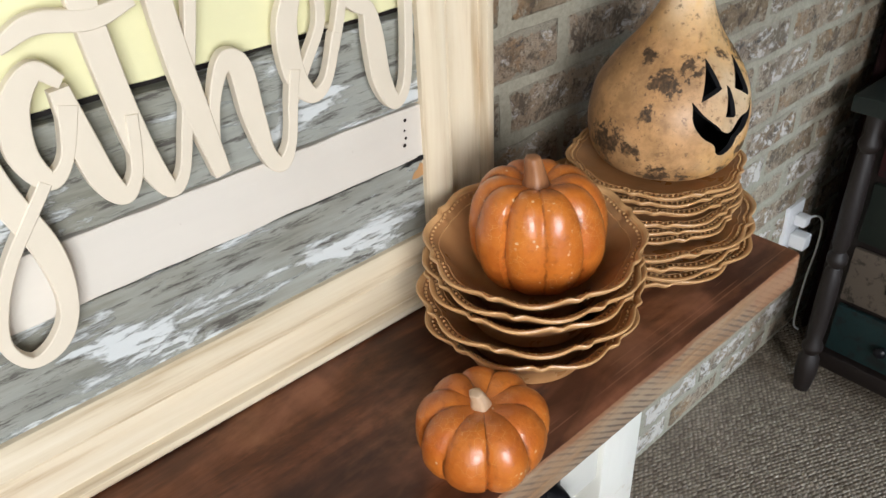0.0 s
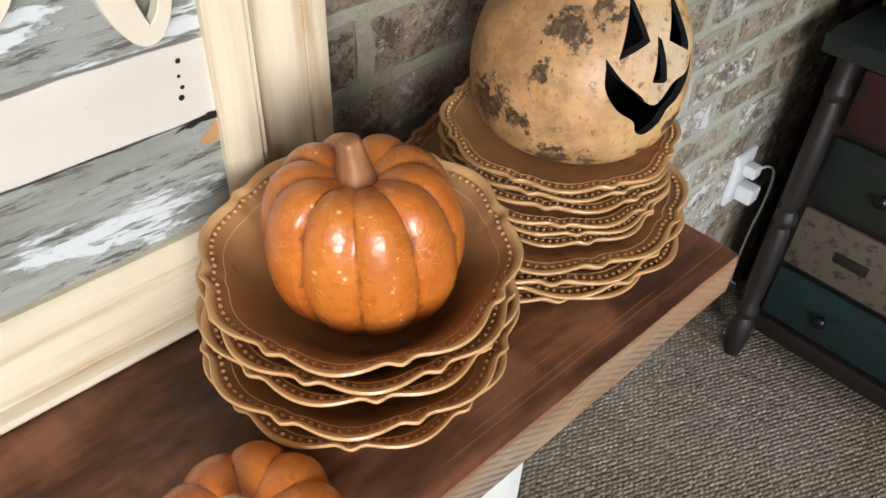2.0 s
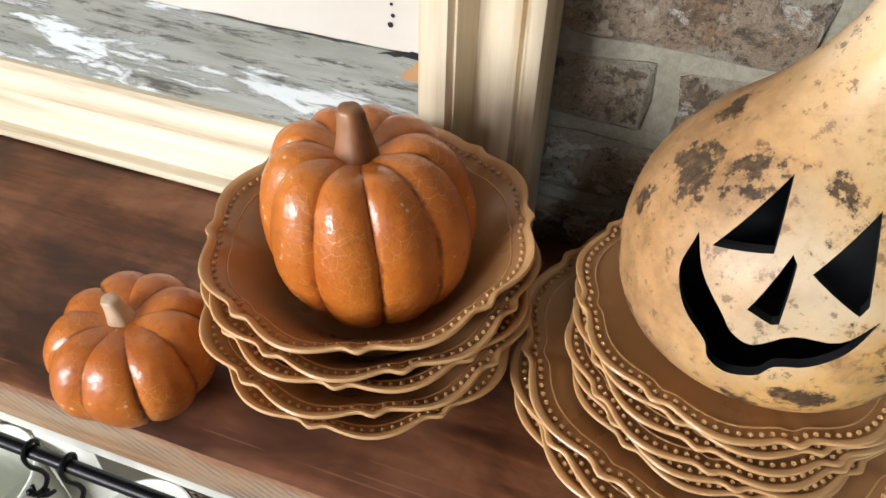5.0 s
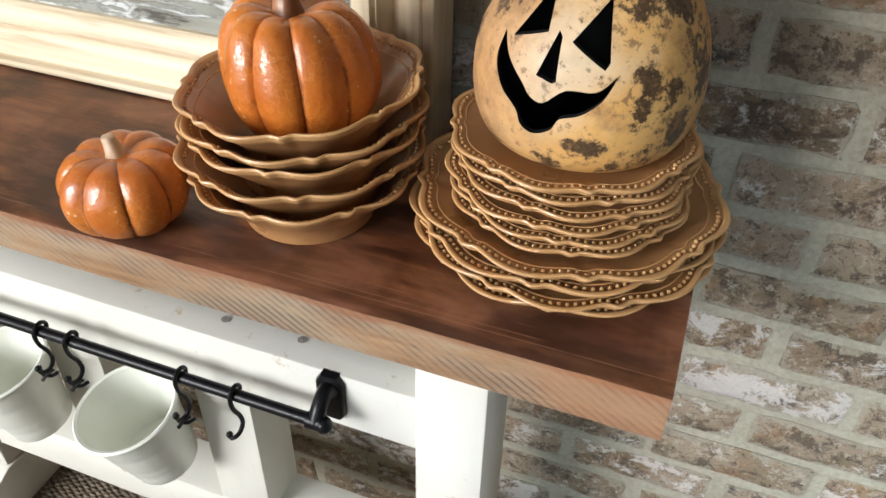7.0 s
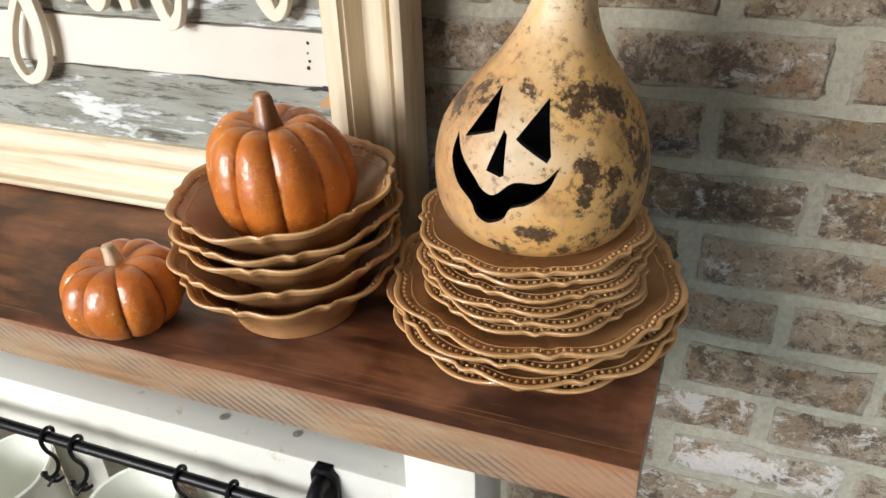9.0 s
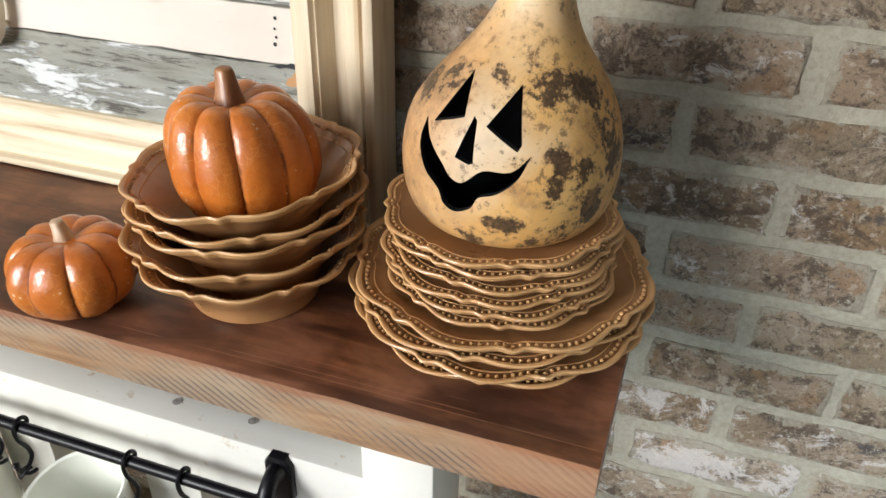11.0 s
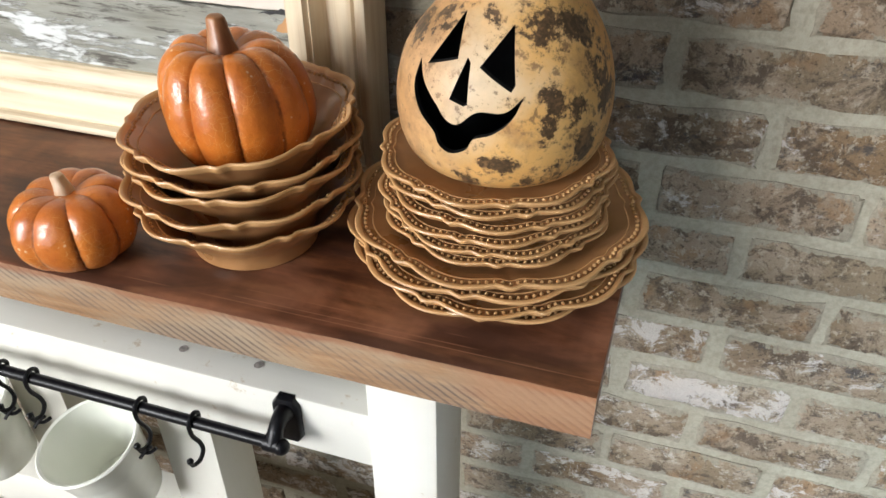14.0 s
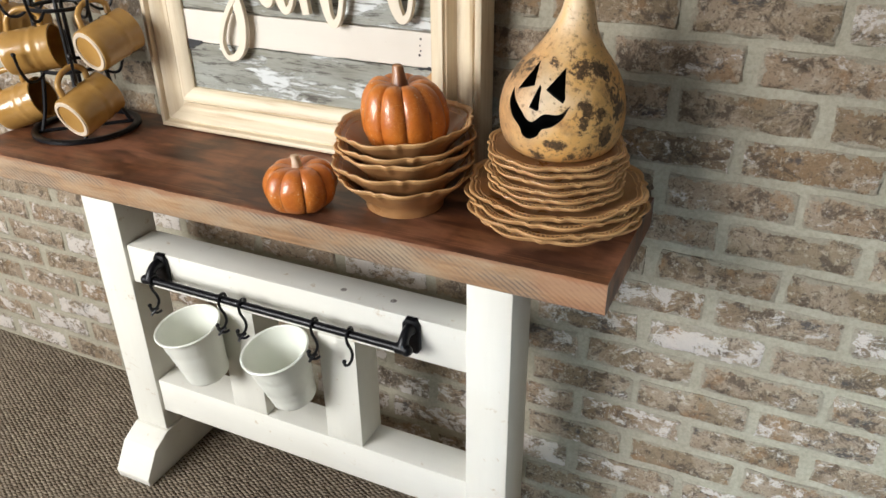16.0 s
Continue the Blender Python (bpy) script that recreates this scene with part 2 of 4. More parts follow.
CREAM = painted("cream_painted_wood", (0.79, 0.775, 0.695), (0.54, 0.44, 0.30), 0.5, 0.635, (26, 26, 3))
CREAM_FLAT = painted("cream_painted_rail", (0.79, 0.775, 0.70), (0.54, 0.44, 0.30), 0.5, 0.635)
BARE = painted("bare_orange_wood", (0.50, 0.27, 0.11), (0.2, 0.1, 0.05), 0.7)
LETTER = painted("cream_cut_wood", (0.77, 0.68, 0.54), (0.62, 0.52, 0.38), 0.55, 0.8, (12, 12, 12))
WHITEBOARD = painted("chipped_white_board", (0.73, 0.675, 0.59), (0.28, 0.20, 0.12), 0.6, 0.70)
YELLOW = painted("pale_yellow_board", (0.80, 0.76, 0.46), (0.55, 0.5, 0.3), 0.6, 0.8)


def frame_wood(name, stretch):
    m, nt, b = material(name, 0.45)
    st = grain(nt, place(nt, stretch), 1.0, 5, 0.6, 0.2)
    soft = grain(nt, place(nt), 9, 3)
    c = ramp(nt, st, (0.32, (0.44, 0.31, 0.17)), (0.48, (0.66, 0.55, 0.385)), (0.72, (0.755, 0.665, 0.51)))
    c = mix(nt, ramp(nt, soft, (0.4, (0.0,)), (0.7, (0.4,))), c, (0.74, 0.635, 0.46))
    to(nt, c, b)
    bump(nt, b, st, 0.2, 0.001)
    return m


FRAME_UP, FRAME_ALONG = frame_wood("antiqued_cream_moulding_up", (70, 70, 3.5)), frame_wood("antiqued_cream_moulding_along", (3.5, 70, 70))

WEATHERED, nt, b = material("weathered_flaking_board", 0.8)
gr = grain(nt, place(nt, (6, 60, 60)), 1.0, 7, 0.66, 0.3)
fl = grain(nt, place(nt, (8, 34, 34)), 1.0, 8, 0.66, 0.35)
soft = grain(nt, place(nt, (5, 12, 12)), 1.0, 4)
col = ramp(nt, gr, (0.3, (0.095, 0.088, 0.060)), (0.5, (0.235, 0.228, 0.180)), (0.7, (0.36, 0.36, 0.315)))
col = mix(nt, ramp(nt, soft, (0.4, (0.0,)), (0.65, (0.6,))), col, (0.37, 0.385, 0.355))
flake = ramp(nt, fl, (0.53, (0.0,)), (0.575, (1.0,)))
chip = grain(nt, place(nt, (16, 60, 120)), 1.0, 7, 0.75, 0.3)
flake = mix(nt, ramp(nt, chip, (0.40, (1.0,)), (0.46, (0.0,))), flake, (0, 0, 0))
to(nt, mix(nt, flake, mix(nt, ramp(nt, chip, (0.53, (0.0,)), (0.61, (0.85,))), col, (0.06, 0.05, 0.042)), (0.63, 0.65, 0.635)), b)
bump(nt, b, mix(nt, 0.35, flake, mix(nt, 0.4, gr, chip)), 0.8, 0.002)


def crackle_glaze(name, low, high, ribs, skew, tall):
    m, nt, b = material(name, 0.45, spec=0.4, coat=0.8)
    co = place(nt, world_space=False)
    vo = nt.nodes.new("ShaderNodeTexVoronoi")
    vo.feature = "DISTANCE_TO_EDGE"
    vo.inputs["Scale"].default_value = 135
    warp = mix(nt, 0.012, co, node_color(nt, co))
    nt.links.new(warp, vo.inputs["Vector"])
    some = grain(nt, co, 24, 3)
    line = ramp(nt, vo.outputs["Distance"], (0.006, (1.0,)), (0.022, (0.0,)))
    line = mix(nt, 1.0, line, ramp(nt, some, (0.45, (0.0,)), (0.60, (1.0,))), "MULTIPLY")
    cl, fine = grain(nt, co, 17, 5, 0.6), grain(nt, co, 150, 3, 0.6)
    c = ramp(nt, cl, (0.3, low), (0.7, high))
    c = mix(nt, ramp(nt, fine, (0.55, (0.0,)), (0.75, (0.4,))), c, tuple(v * 0.55 for v in low))
    c = mix(nt, mix(nt, 0.42, (0, 0, 0), line), c, (0.80, 0.50, 0.20))
    # small chips where the pale body shows
    dot = node(nt, "ShaderNodeTexVoronoi", Scale=150.0)
    nt.links.new(co, dot.inputs["Vector"])
    chips = mix(nt, 1.0, ramp(nt, dot.outputs["Distance"], (0.16, (0.8,)), (0.26, (0.0,))), ramp(nt, grain(nt, co, 34, 4, 0.7), (0.58, (0.0,)), (0.63, (1.0,))), "MULTIPLY")
    # brown crazing that runs down the grooves between the ribs
    here = nt.nodes.new("ShaderNodeSeparateXYZ")
    nt.links.new(co, here.inputs[0])
    level = sums(nt, "DIVIDE", here.outputs["Z"], tall)
    lean = sums(nt, "ADD", here.outputs["X"], sums(nt, "MULTIPLY", sums(nt, "MULTIPLY", level, level), skew))
    rib = sums(nt, "MULTIPLY", sums(nt, "ADD", sums(nt, "ARCTAN2", here.outputs["Y"], lean), 2 * math.pi), ribs / (2 * math.pi))
    rib = sums(nt, "ADD", rib, sums(nt, "MULTIPLY", sums(nt, "SUBTRACT", grain(nt, co, 60, 4, 0.7), 0.5), 0.22))
    groove = sums(nt, "ABSOLUTE", sums(nt, "SUBTRACT", sums(nt, "FRACT", sums(nt, "ADD", rib, 0.5), 0.0), 0.5), 0.0)
    seam = mix(nt, 1.0, ramp(nt, groove, (0.015, (0.75,)), (0.05, (0.0,))), ramp(nt, grain(nt, co, 42, 5, 0.7), (0.42, (0.0,)), (0.56, (1.0,))), "MULTIPLY")
    c = mix(nt, seam, c, tuple(v * 0.35 for v in low))
    to(nt, mix(nt, chips, c, (0.78, 0.58, 0.36)), b)
    bump(nt, b, mix(nt, 0.3, mix(nt, 0.55, grain(nt, co, 60, 6, 0.7), grain(nt, co, 26, 3, 0.5)), fine), 0.65, 0.0034)
    b.inputs["Coat Roughness"].default_value = 0.05
    return m


def node_color(nt, co):
    n = node(nt, "ShaderNodeTexNoise", Scale=40.0)
    nt.links.new(co, n.inputs["Vector"])
    return n.outputs["Color"]


PUMPKIN = crackle_glaze("orange_crackle_glaze", (0.44, 0.100, 0.011), (0.64, 0.200, 0.023), 10, 0.009, 0.1205)
PUMPKIN_SMALL = crackle_glaze("orange_crackle_glaze_small", (0.44, 0.100, 0.011), (0.64, 0.200, 0.023), 9, 0.0, 0.0775)
STEM_BROWN, nt, b = material("glazed_brown_stem", 0.42, coat=0.15)
to(nt, ramp(nt, grain(nt, place(nt, (60, 60, 12), world_space=False), 1.0, 4), (0.3, (0.15, 0.052, 0.02)), (0.7, (0.40, 0.18, 0.075))), b)
STEM_PALE, nt, b = material("pale_stem_tip", 0.4, coat=0.2)
to(nt, ramp(nt, grain(nt, place(nt, (60, 60, 12), world_space=False), 1.0, 4), (0.3, (0.40, 0.24, 0.13)), (0.7, (0.70, 0.52, 0.36))), b)

GOURD, nt, b = material("dried_gourd_skin", 0.42, spec=0.4)
co = place(nt)
c = ramp(nt, grain(nt, co, 14, 4), (0.3, (0.69, 0.375, 0.115)), (0.7, (0.78, 0.49, 0.185)))
up = nt.nodes.new("ShaderNodeSeparateXYZ")
nt.links.new(co, up.inputs[0])
c = mix(nt, ramp(nt, grain(nt, co, 20, 5, 0.6), (0.52, (0.0,)), (0.68, (0.45,))), c, (0.77, 0.58, 0.35))
neck = nt.nodes.new("ShaderNodeMapRange")
neck.inputs[1].default_value, neck.inputs[2].default_value = 1.035, 1.075
nt.links.new(up.outputs["Z"], neck.inputs[0])
c = mix(nt, sums(nt, "MULTIPLY", neck.outputs[0], ramp(nt, grain(nt, place(nt, (40, 40, 12)), 1.0, 5, 0.6), (0.35, (0.25,)), (0.6, (0.8,)))), c, (0.82, 0.66, 0.46))
# paler scraped skin round the carving
far = nt.nodes.new("ShaderNodeVectorMath")
far.operation = "DISTANCE"
far.inputs[1].default_value = (-0.238, -0.250, 0.985)
nt.links.new(co, far.inputs[0])
edge = nt.nodes.new("ShaderNodeMath")
edge.operation = "MULTIPLY_ADD"
edge.inputs[1].default_value = 0.05
nt.links.new(grain(nt, co, 30, 5, 0.6), edge.inputs[0])
nt.links.new(far.outputs["Value"], edge.inputs[2])
c = mix(nt, ramp(nt, edge.outputs[0], (0.055, (0.8,)), (0.085, (0.0,))), c, (0.74, 0.62, 0.43))
# browner, stained flank: the shaded side is also darkened in the colour
flank = nt.nodes.new("ShaderNodeVectorMath")
flank.operation = "DISTANCE"
flank.inputs[1].default_value = (-0.315, -0.155, 0.965)
nt.links.new(co, flank.inputs[0])
flank_shade = nt.nodes.new("ShaderNodeMath")
flank_shade.operation = "MULTIPLY_ADD"
flank_shade.inputs[1].default_value = 0.07
nt.links.new(grain(nt, co, 22, 5, 0.6), flank_shade.inputs[0])
nt.links.new(flank.outputs["Value"], flank_shade.inputs[2])
stain = mix(nt, ramp(nt, grain(nt, co, 38, 7, 0.7), (0.40, (0.0,)), (0.62, (1.0,))), (0.50, 0.275, 0.125), (0.25, 0.130, 0.058))
c = mix(nt, ramp(nt, flank_shade.outputs[0], (0.125, (0.85,)), (0.185, (0.0,))), c, stain)
# mould grown in patches, ragged and speckled at their edges
wob = nt.nodes.new("ShaderNodeVectorMath")
wob.operation = "SUBTRACT"
wob.inputs[1].default_value = (0.5, 0.5, 0.5)
nt.links.new(node_color(nt, co), wob.inputs[0])
moved = nt.nodes.new("ShaderNodeVectorMath")
moved.operation = "MULTIPLY_ADD"
moved.inputs[1].default_value = (0.035, 0.035, 0.035)
nt.links.new(wob.outputs[0], moved.inputs[0])
nt.links.new(co, moved.inputs[2])
field = 0.0
for spot in ((-0.187, -0.209, 1.018, 20), (-0.173, -0.231, 0.970, 17), (-0.177, -0.229, 0.955, 13), (-0.147, -0.192, 0.988, 19), (-0.141, -0.180, 0.965, 17), (-0.166, -0.193, 1.014, 15), (-0.155, -0.216, 0.962, 10),
             (-0.172, -0.233, 0.941, 9), (-0.150, -0.211, 0.932, 18), (-0.203, -0.242, 0.924, 11), (-0.223, -0.218, 1.022, 10), (-0.256, -0.206, 1.018, 16), (-0.282, -0.194, 1.001, 15), (-0.297, -0.192, 0.971, 12), (-0.301, -0.143, 0.934, 26),
             (-0.303, -0.173, 0.932, 14), (-0.285, -0.197, 0.912, 18), (-0.269, -0.216, 0.910, 15), (-0.269, -0.165, 1.026, 10), (-0.180, -0.215, 0.913, 20), (-0.230, -0.235, 0.906, 12)):
    far = nt.nodes.new("ShaderNodeVectorMath")
    far.operation = "DISTANCE"
    far.inputs[1].default_value = spot[:3]
    nt.links.new(moved.outputs[0], far.inputs[0])
    field = sums(nt, "MAXIMUM", field, sums(nt, "SUBTRACT", 1.0, sums(nt, "DIVIDE", far.outputs["Value"], spot[3] * 0.0014)))
mould = mix(nt, 0.5, grain(nt, co, 58, 9, 0.75, 0.1), grain(nt, co, 175, 6, 0.75))
field = sums(nt, "MAXIMUM", field, 0.0)
blot = sums(nt, "ADD", sums(nt, "MULTIPLY", field, 0.245), mould)
c = mix(nt, ramp(nt, blot, (0.545, (0.0,)), (0.62, (0.5,))), c, (0.36, 0.205, 0.095))
crust = ramp(nt, grain(nt, co, 240, 4, 0.7), (0.42, (0.028, 0.019, 0.013)), (0.66, (0.12, 0.070, 0.038)))
c = mix(nt, ramp(nt, blot, (0.595, (0.0,)), (0.635, (0.93,))), c, crust)
c = mix(nt, ramp(nt, grain(nt, co, 120, 5, 0.7), (0.575, (0.0,)), (0.64, (0.75,))), c, (0.15, 0.085, 0.045))
c = mix(nt, ramp(nt, grain(nt, co, 30, 6, 0.7), (0.52, (0.0,)), (0.66, (0.65,))), c, (0.40, 0.22, 0.09))
to(nt, c, b)
bump(nt, b, mould, 0.15, 0.001)
CUT, nt, b = material("black_painted_cut_edge", 0.5)
to(nt, ramp(nt, grain(nt, place(nt), 60), (0.3, (0.006, 0.006, 0.007)), (0.7, (0.016, 0.016, 0.018))), b)


def glaze(name, thin, thick, rough=0.2):
    m, nt, b = material(name, rough, coat=0.2)
    co = place(nt, world_space=False)
    c = ramp(nt, grain(nt, co, 16, 4), (0.3, thin), (0.7, thick))
    c = mix(nt, ramp(nt, grain(nt, co, 90, 3), (0.6, (0.0,)), (0.8, (0.25,))), c, tuple(v * 0.5 for v in thin))
    to(nt, c, b)
    to(nt, ramp(nt, grain(nt, co, 30, 3), (0.3, (rough * 0.8,)), (0.7, (rough * 1.5,))), b, "Roughness")
    return m


DISH = glaze("brown_glaze", (0.335, 0.163, 0.062), (0.435, 0.220, 0.088), 0.30)
RIM = glaze("pale_tan_glaze_rim", (0.53, 0.290, 0.115), (0.64, 0.370, 0.160), 0.42)
BEAD = glaze("tan_glaze_beading", (0.46, 0.25, 0.10), (0.60, 0.36, 0.16), 0.18)
MUSTARD = glaze("mustard_glaze", (0.32, 0.17, 0.042), (0.42, 0.235, 0.068), 0.16)
UNGLAZED = glaze("unglazed_foot", (0.50, 0.41, 0.30), (0.62, 0.52, 0.40), 0.6)
VASE = glaze("green_glaze", (0.09, 0.125, 0.06), (0.24, 0.275, 0.16), 0.08)

FILLER, nt, b = material("grey_wood_filler", 0.8)
to(nt, ramp(nt, grain(nt, place(nt), 260, 4), (0.3, (0.16, 0.14, 0.125)), (0.7, (0.42, 0.38, 0.34))), b)
IRON, nt, b = material("black_iron", 0.34, 0.0, 0.26)
to(nt, ramp(nt, grain(nt, place(nt), 70), (0.3, (0.0025, 0.0025, 0.0035)), (0.7, (0.007, 0.007, 0.009))), b)
bump(nt, b, grain(nt, place(nt), 160), 0.2, 0.0006)
ENAMEL, nt, b = material("white_enamel", 0.28, coat=0.3)
to(nt, ramp(nt, grain(nt, place(nt), 12, 4), (0.3, (0.80, 0.82, 0.735)), (0.7, (0.86, 0.865, 0.785))), b)
PLASTIC, nt, b = material("white_plastic", 0.4)
to(nt, ramp(nt, grain(nt, place(nt), 20), (0.3, (0.76, 0.77, 0.78)), (0.7, (0.82, 0.82, 0.82))), b)

DARKWOOD = painted("dark_stained_wood", (0.010, 0.0055, 0.004), (0.042, 0.026, 0.018), 0.55, 0.68, (40, 40, 4))
RED = painted("distressed_red_paint", (0.040, 0.005, 0.005), (0.010, 0.007, 0.006), 0.6, 0.53, (30, 4, 30))
GREEN = painted("distressed_green_paint", (0.008, 0.013, 0.008), (0.005, 0.005, 0.004), 0.6, 0.55, (30, 4, 30))
BEIGE = painted("distressed_beige_paint", (0.125, 0.096, 0.070), (0.02, 0.015, 0.011), 0.65, 0.54, (30, 4, 30))
TEAL = painted("distressed_teal_paint", (0.004, 0.021, 0.021), (0.006, 0.007, 0.006), 0.6, 0.51, (30, 4, 30))
BLACKGREEN = painted("dark_green_black_paint", (0.006, 0.011, 0.009), (0.035, 0.042, 0.035), 0.5, 0.70, (30, 4, 30))
BURGUNDY, nt, b = material("burgundy_cloth", 0.95, spec=0.1)
to(nt, ramp(nt, grain(nt, place(nt, (200, 200, 40)), 1.0, 3), (0.3, (0.008, 0.0035, 0.0035)), (0.7, (0.018, 0.006, 0.006))), b)
# unseen walls and ceiling: colours kept dark to cut bounce and deepen shade
PLASTER, nt, b = material("wall_paint", 0.9, spec=0.2)
to(nt, ramp(nt, grain(nt, place(nt), 3, 4), (0.3, (0.11, 0.098, 0.082)), (0.7, (0.135, 0.122, 0.103))), b)
bump(nt, b, grain(nt, place(nt), 180), 0.2, 0.001)
CEILING, nt, b = material("ceiling_paint", 0.95, spec=0.2)
to(nt, ramp(nt, grain(nt, place(nt), 4, 4), (0.3, (0.24, 0.232, 0.217)), (0.7, (0.27, 0.262, 0.247))), b)
GLASS, nt, b = material("window_glass", 0.02)
b.inputs["Transmission Weight"].default_value = 1.0


# ---- building helpers ----
def part(name, bm, mat, parent=None, label="", smooth=True, at=None):
    """Link a bmesh as one mesh object, under a thing or a part."""
    me = bpy.data.meshes.new(name)
    bmesh.ops.recalc_face_normals(bm, faces=bm.faces)
    bm.to_mesh(me)
    bm.free()
    for one in mat if isinstance(mat, (list, tuple)) else [mat]:
        me.materials.append(one)
    if smooth:
        me.polygons.foreach_set("use_smooth", [True] * len(me.polygons))
        me.set_sharp_from_angle(angle=radians(38))
    ob = new(name, me)
    ob.parent = parent
    if at is not None:
        ob.matrix_basis = at
    return tagged(ob, label)


def thing(name, at, label, category, group="", kind=""):
    ob = new(name)
    ob.matrix_basis = at if isinstance(at, Matrix) else Matrix.Translation(at)
    ob.empty_display_size = 0.05
    return tagged(ob, label, category, group, kind)


def box(bm, x0, x1, y0, y1, z0, z1, bevel=0.003, seg=2):
    vs = [bm.verts.new((x, y, z)) for z in (z0, z1) for y in (y0, y1) for x in (x0, x1)]
    fs = [bm.faces.new([vs[i] for i in q]) for q in ((0, 2, 3, 1), (4, 5, 7, 6), (0, 1, 5, 4), (2, 6, 7, 3), (0, 4, 6, 2), (1, 3, 7, 5))]
    if bevel:
        es = {e for f in fs for e in f.edges}
        bmesh.ops.bevel(bm, geom=list(es), offset=bevel, segments=seg, affect="EDGES", profile=0.5)
    return bm


def loops(bm, rows, closed=True, cap=True):
    """Skin rings of points, one after the other."""
    rings = [[bm.verts.new(p) for p in row] for row in rows]
    n = len(rings[0])
    for a, b in zip(rings, rings[1:]):
        for i in range(n if closed else n - 1):
            j = (i + 1) % n
            bm.faces.new((a[i], a[j], b[j], b[i]))
    if cap and closed:
        bm.faces.new(rings[0][::-1])
        bm.faces.new(rings[-1])
    return rings


def turned(bm, prof, n=32, shape=None, cap=True):
    """Revolve (radius, height) pairs; shape(angle, radius, height) may move each point."""
    rows = []
    for r, z in prof:
        row = []
        for i in range(n):
            a = 2 * math.pi * i / n
            row.append(shape(a, r, z) if shape else (r * math.cos(a), r * math.sin(a), z))
        rows.append(row)
    loops(bm, rows, True, cap)
    return bm


def spline(pts, n=8):
    """Catmull-Rom through the points; each may carry further values."""
    pts = [np.array(p, float) for p in pts]
    pts = [2 * pts[0] - pts[1], *pts, 2 * pts[-1] - pts[-2]]
    out = []
    for a, b, c, d in zip(pts, pts[1:], pts[2:], pts[3:]):
        for k in range(n):
            t = k / n
            out.append(0.5 * (2 * b + (c - a) * t + (2 * a - 5 * b + 4 * c - d) * t * t + (3 * b - a - 3 * c + d) * t ** 3))
    out.append(pts[-2])
    return out


def tube(bm, pts, radius, n=8):
    """A round bar along points (x, y, z) or (x, y, z, radius)."""
    pts = [np.array(p, float) for p in pts]
    rows, side = [], None
    for i, p in enumerate(pts):
        d = Vector((pts[min(i + 1, len(pts) - 1)] - pts[max(i - 1, 0)])[:3]).normalized()
        if side is None:
            side = d.orthogonal().normalized()
        side = (side - d * side.dot(d)).normalized()
        up = d.cross(side)
        r = float(p[3]) if len(p) > 3 else radius
        rows.append([Vector([float(q) for q in p[:3]]) + r * (math.cos(2 * math.pi * k / n) * side + math.sin(2 * math.pi * k / n) * up) for k in range(n)])
    loops(bm, rows)
    return bm


def ball(bm, centre, r, seg=12, rings=8, squash=1.0):
    bmesh.ops.create_uvsphere(bm, u_segments=seg, v_segments=rings, radius=r, matrix=Matrix.Translation(centre) @ Matrix.Diagonal((1, 1, squash, 1)))
    return bm


# ---- the room ----
X0, X1, Y0, TOP = -3.35, 1.45, -2.85, 2.45
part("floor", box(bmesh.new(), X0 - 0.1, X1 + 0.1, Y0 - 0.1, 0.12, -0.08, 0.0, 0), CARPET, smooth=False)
tagged(bpy.data.objects["floor"], "beige woven loop carpet over the whole floor", "carpet", kind="structure")
tagged(part("ceiling", box(bmesh.new(), X0 - 0.1, X1 + 0.1, Y0 - 0.1, 0.12, TOP, TOP + 0.1, 0), CEILING, smooth=False), "plain painted ceiling out of view, toned dark to cut bounce light", "ceiling", kind="structure")
wall = part("wall_north", box(bmesh.new(), X0, X1, 0.0027, 0.12, 0.0, TOP, 0), MORTAR, smooth=False)
tagged(wall, "tumbled brown brick wall with whitewashed patches and pale mortar", "brick wall", kind="structure")


def wall_with_openings(name, along, fixed0, fixed1, lo, hi, holes, label):
    """A plain wall with openings (start, end, bottom, top) through it, running along x or y."""
    bm = bmesh.new()
    pieces, at = [], lo
    for o0, o1, oz0, oz1 in holes:
        pieces += [(at, o0, 0, TOP), (o0, o1, 0, oz0), (o0, o1, oz1, TOP)]
        at = o1
    pieces.append((at, hi, 0, TOP))
    for a0, a1, z0, z1 in pieces:
        if z1 - z0 > 0.001:
            box(bm, *((a0, a1, fixed0, fixed1) if along == "x" else (fixed0, fixed1, a0, a1)), z0, z1, 0)
    return tagged(part(name, bm, PLASTER, smooth=False), label, "wall", kind="structure")


wall_with_openings("wall_south", "x", Y0 - 0.1, Y0, X0, X1, [(-3.05, -1.29, 0.92, 2.32), (0.03, 1.07, 0.0, 2.08)], "plain beige painted wall with a window and a door")
wall_with_openings("wall_west", "y", X0 - 0.1, X0, Y0, 0.0027, [(-1.82, -0.88, 0.88, 2.22)], "plain beige painted wall with a window")
tagged(part("wall_east", box(bmesh.new(), X1, X1 + 0.1, Y0, 0.006, 0, TOP, 0), PLASTER, smooth=False), "plain beige painted wall", "wall", kind="structure")

# window_2 and door_1 are added out of view to house the fill lamps
for name, along, fixed, o0, o1, oz0, oz1, bars in (("window_1", "x", Y0 - 0.06, -3.05, -1.29, 0.92, 2.32, 2), ("window_2", "y", X0 - 0.06, -1.82, -0.88, 0.88, 2.22, 1), ("door_1", "x", Y0 - 0.06, 0.03, 1.07, 0.0, 2.08, 1)):
    win = thing(name, (0, 0, 0), "white framed glazed door added out of view for the fill lamp" if name == "door_1" else "white framed window letting daylight in", name.split("_")[0], kind="structure")
    bm = bmesh.new()
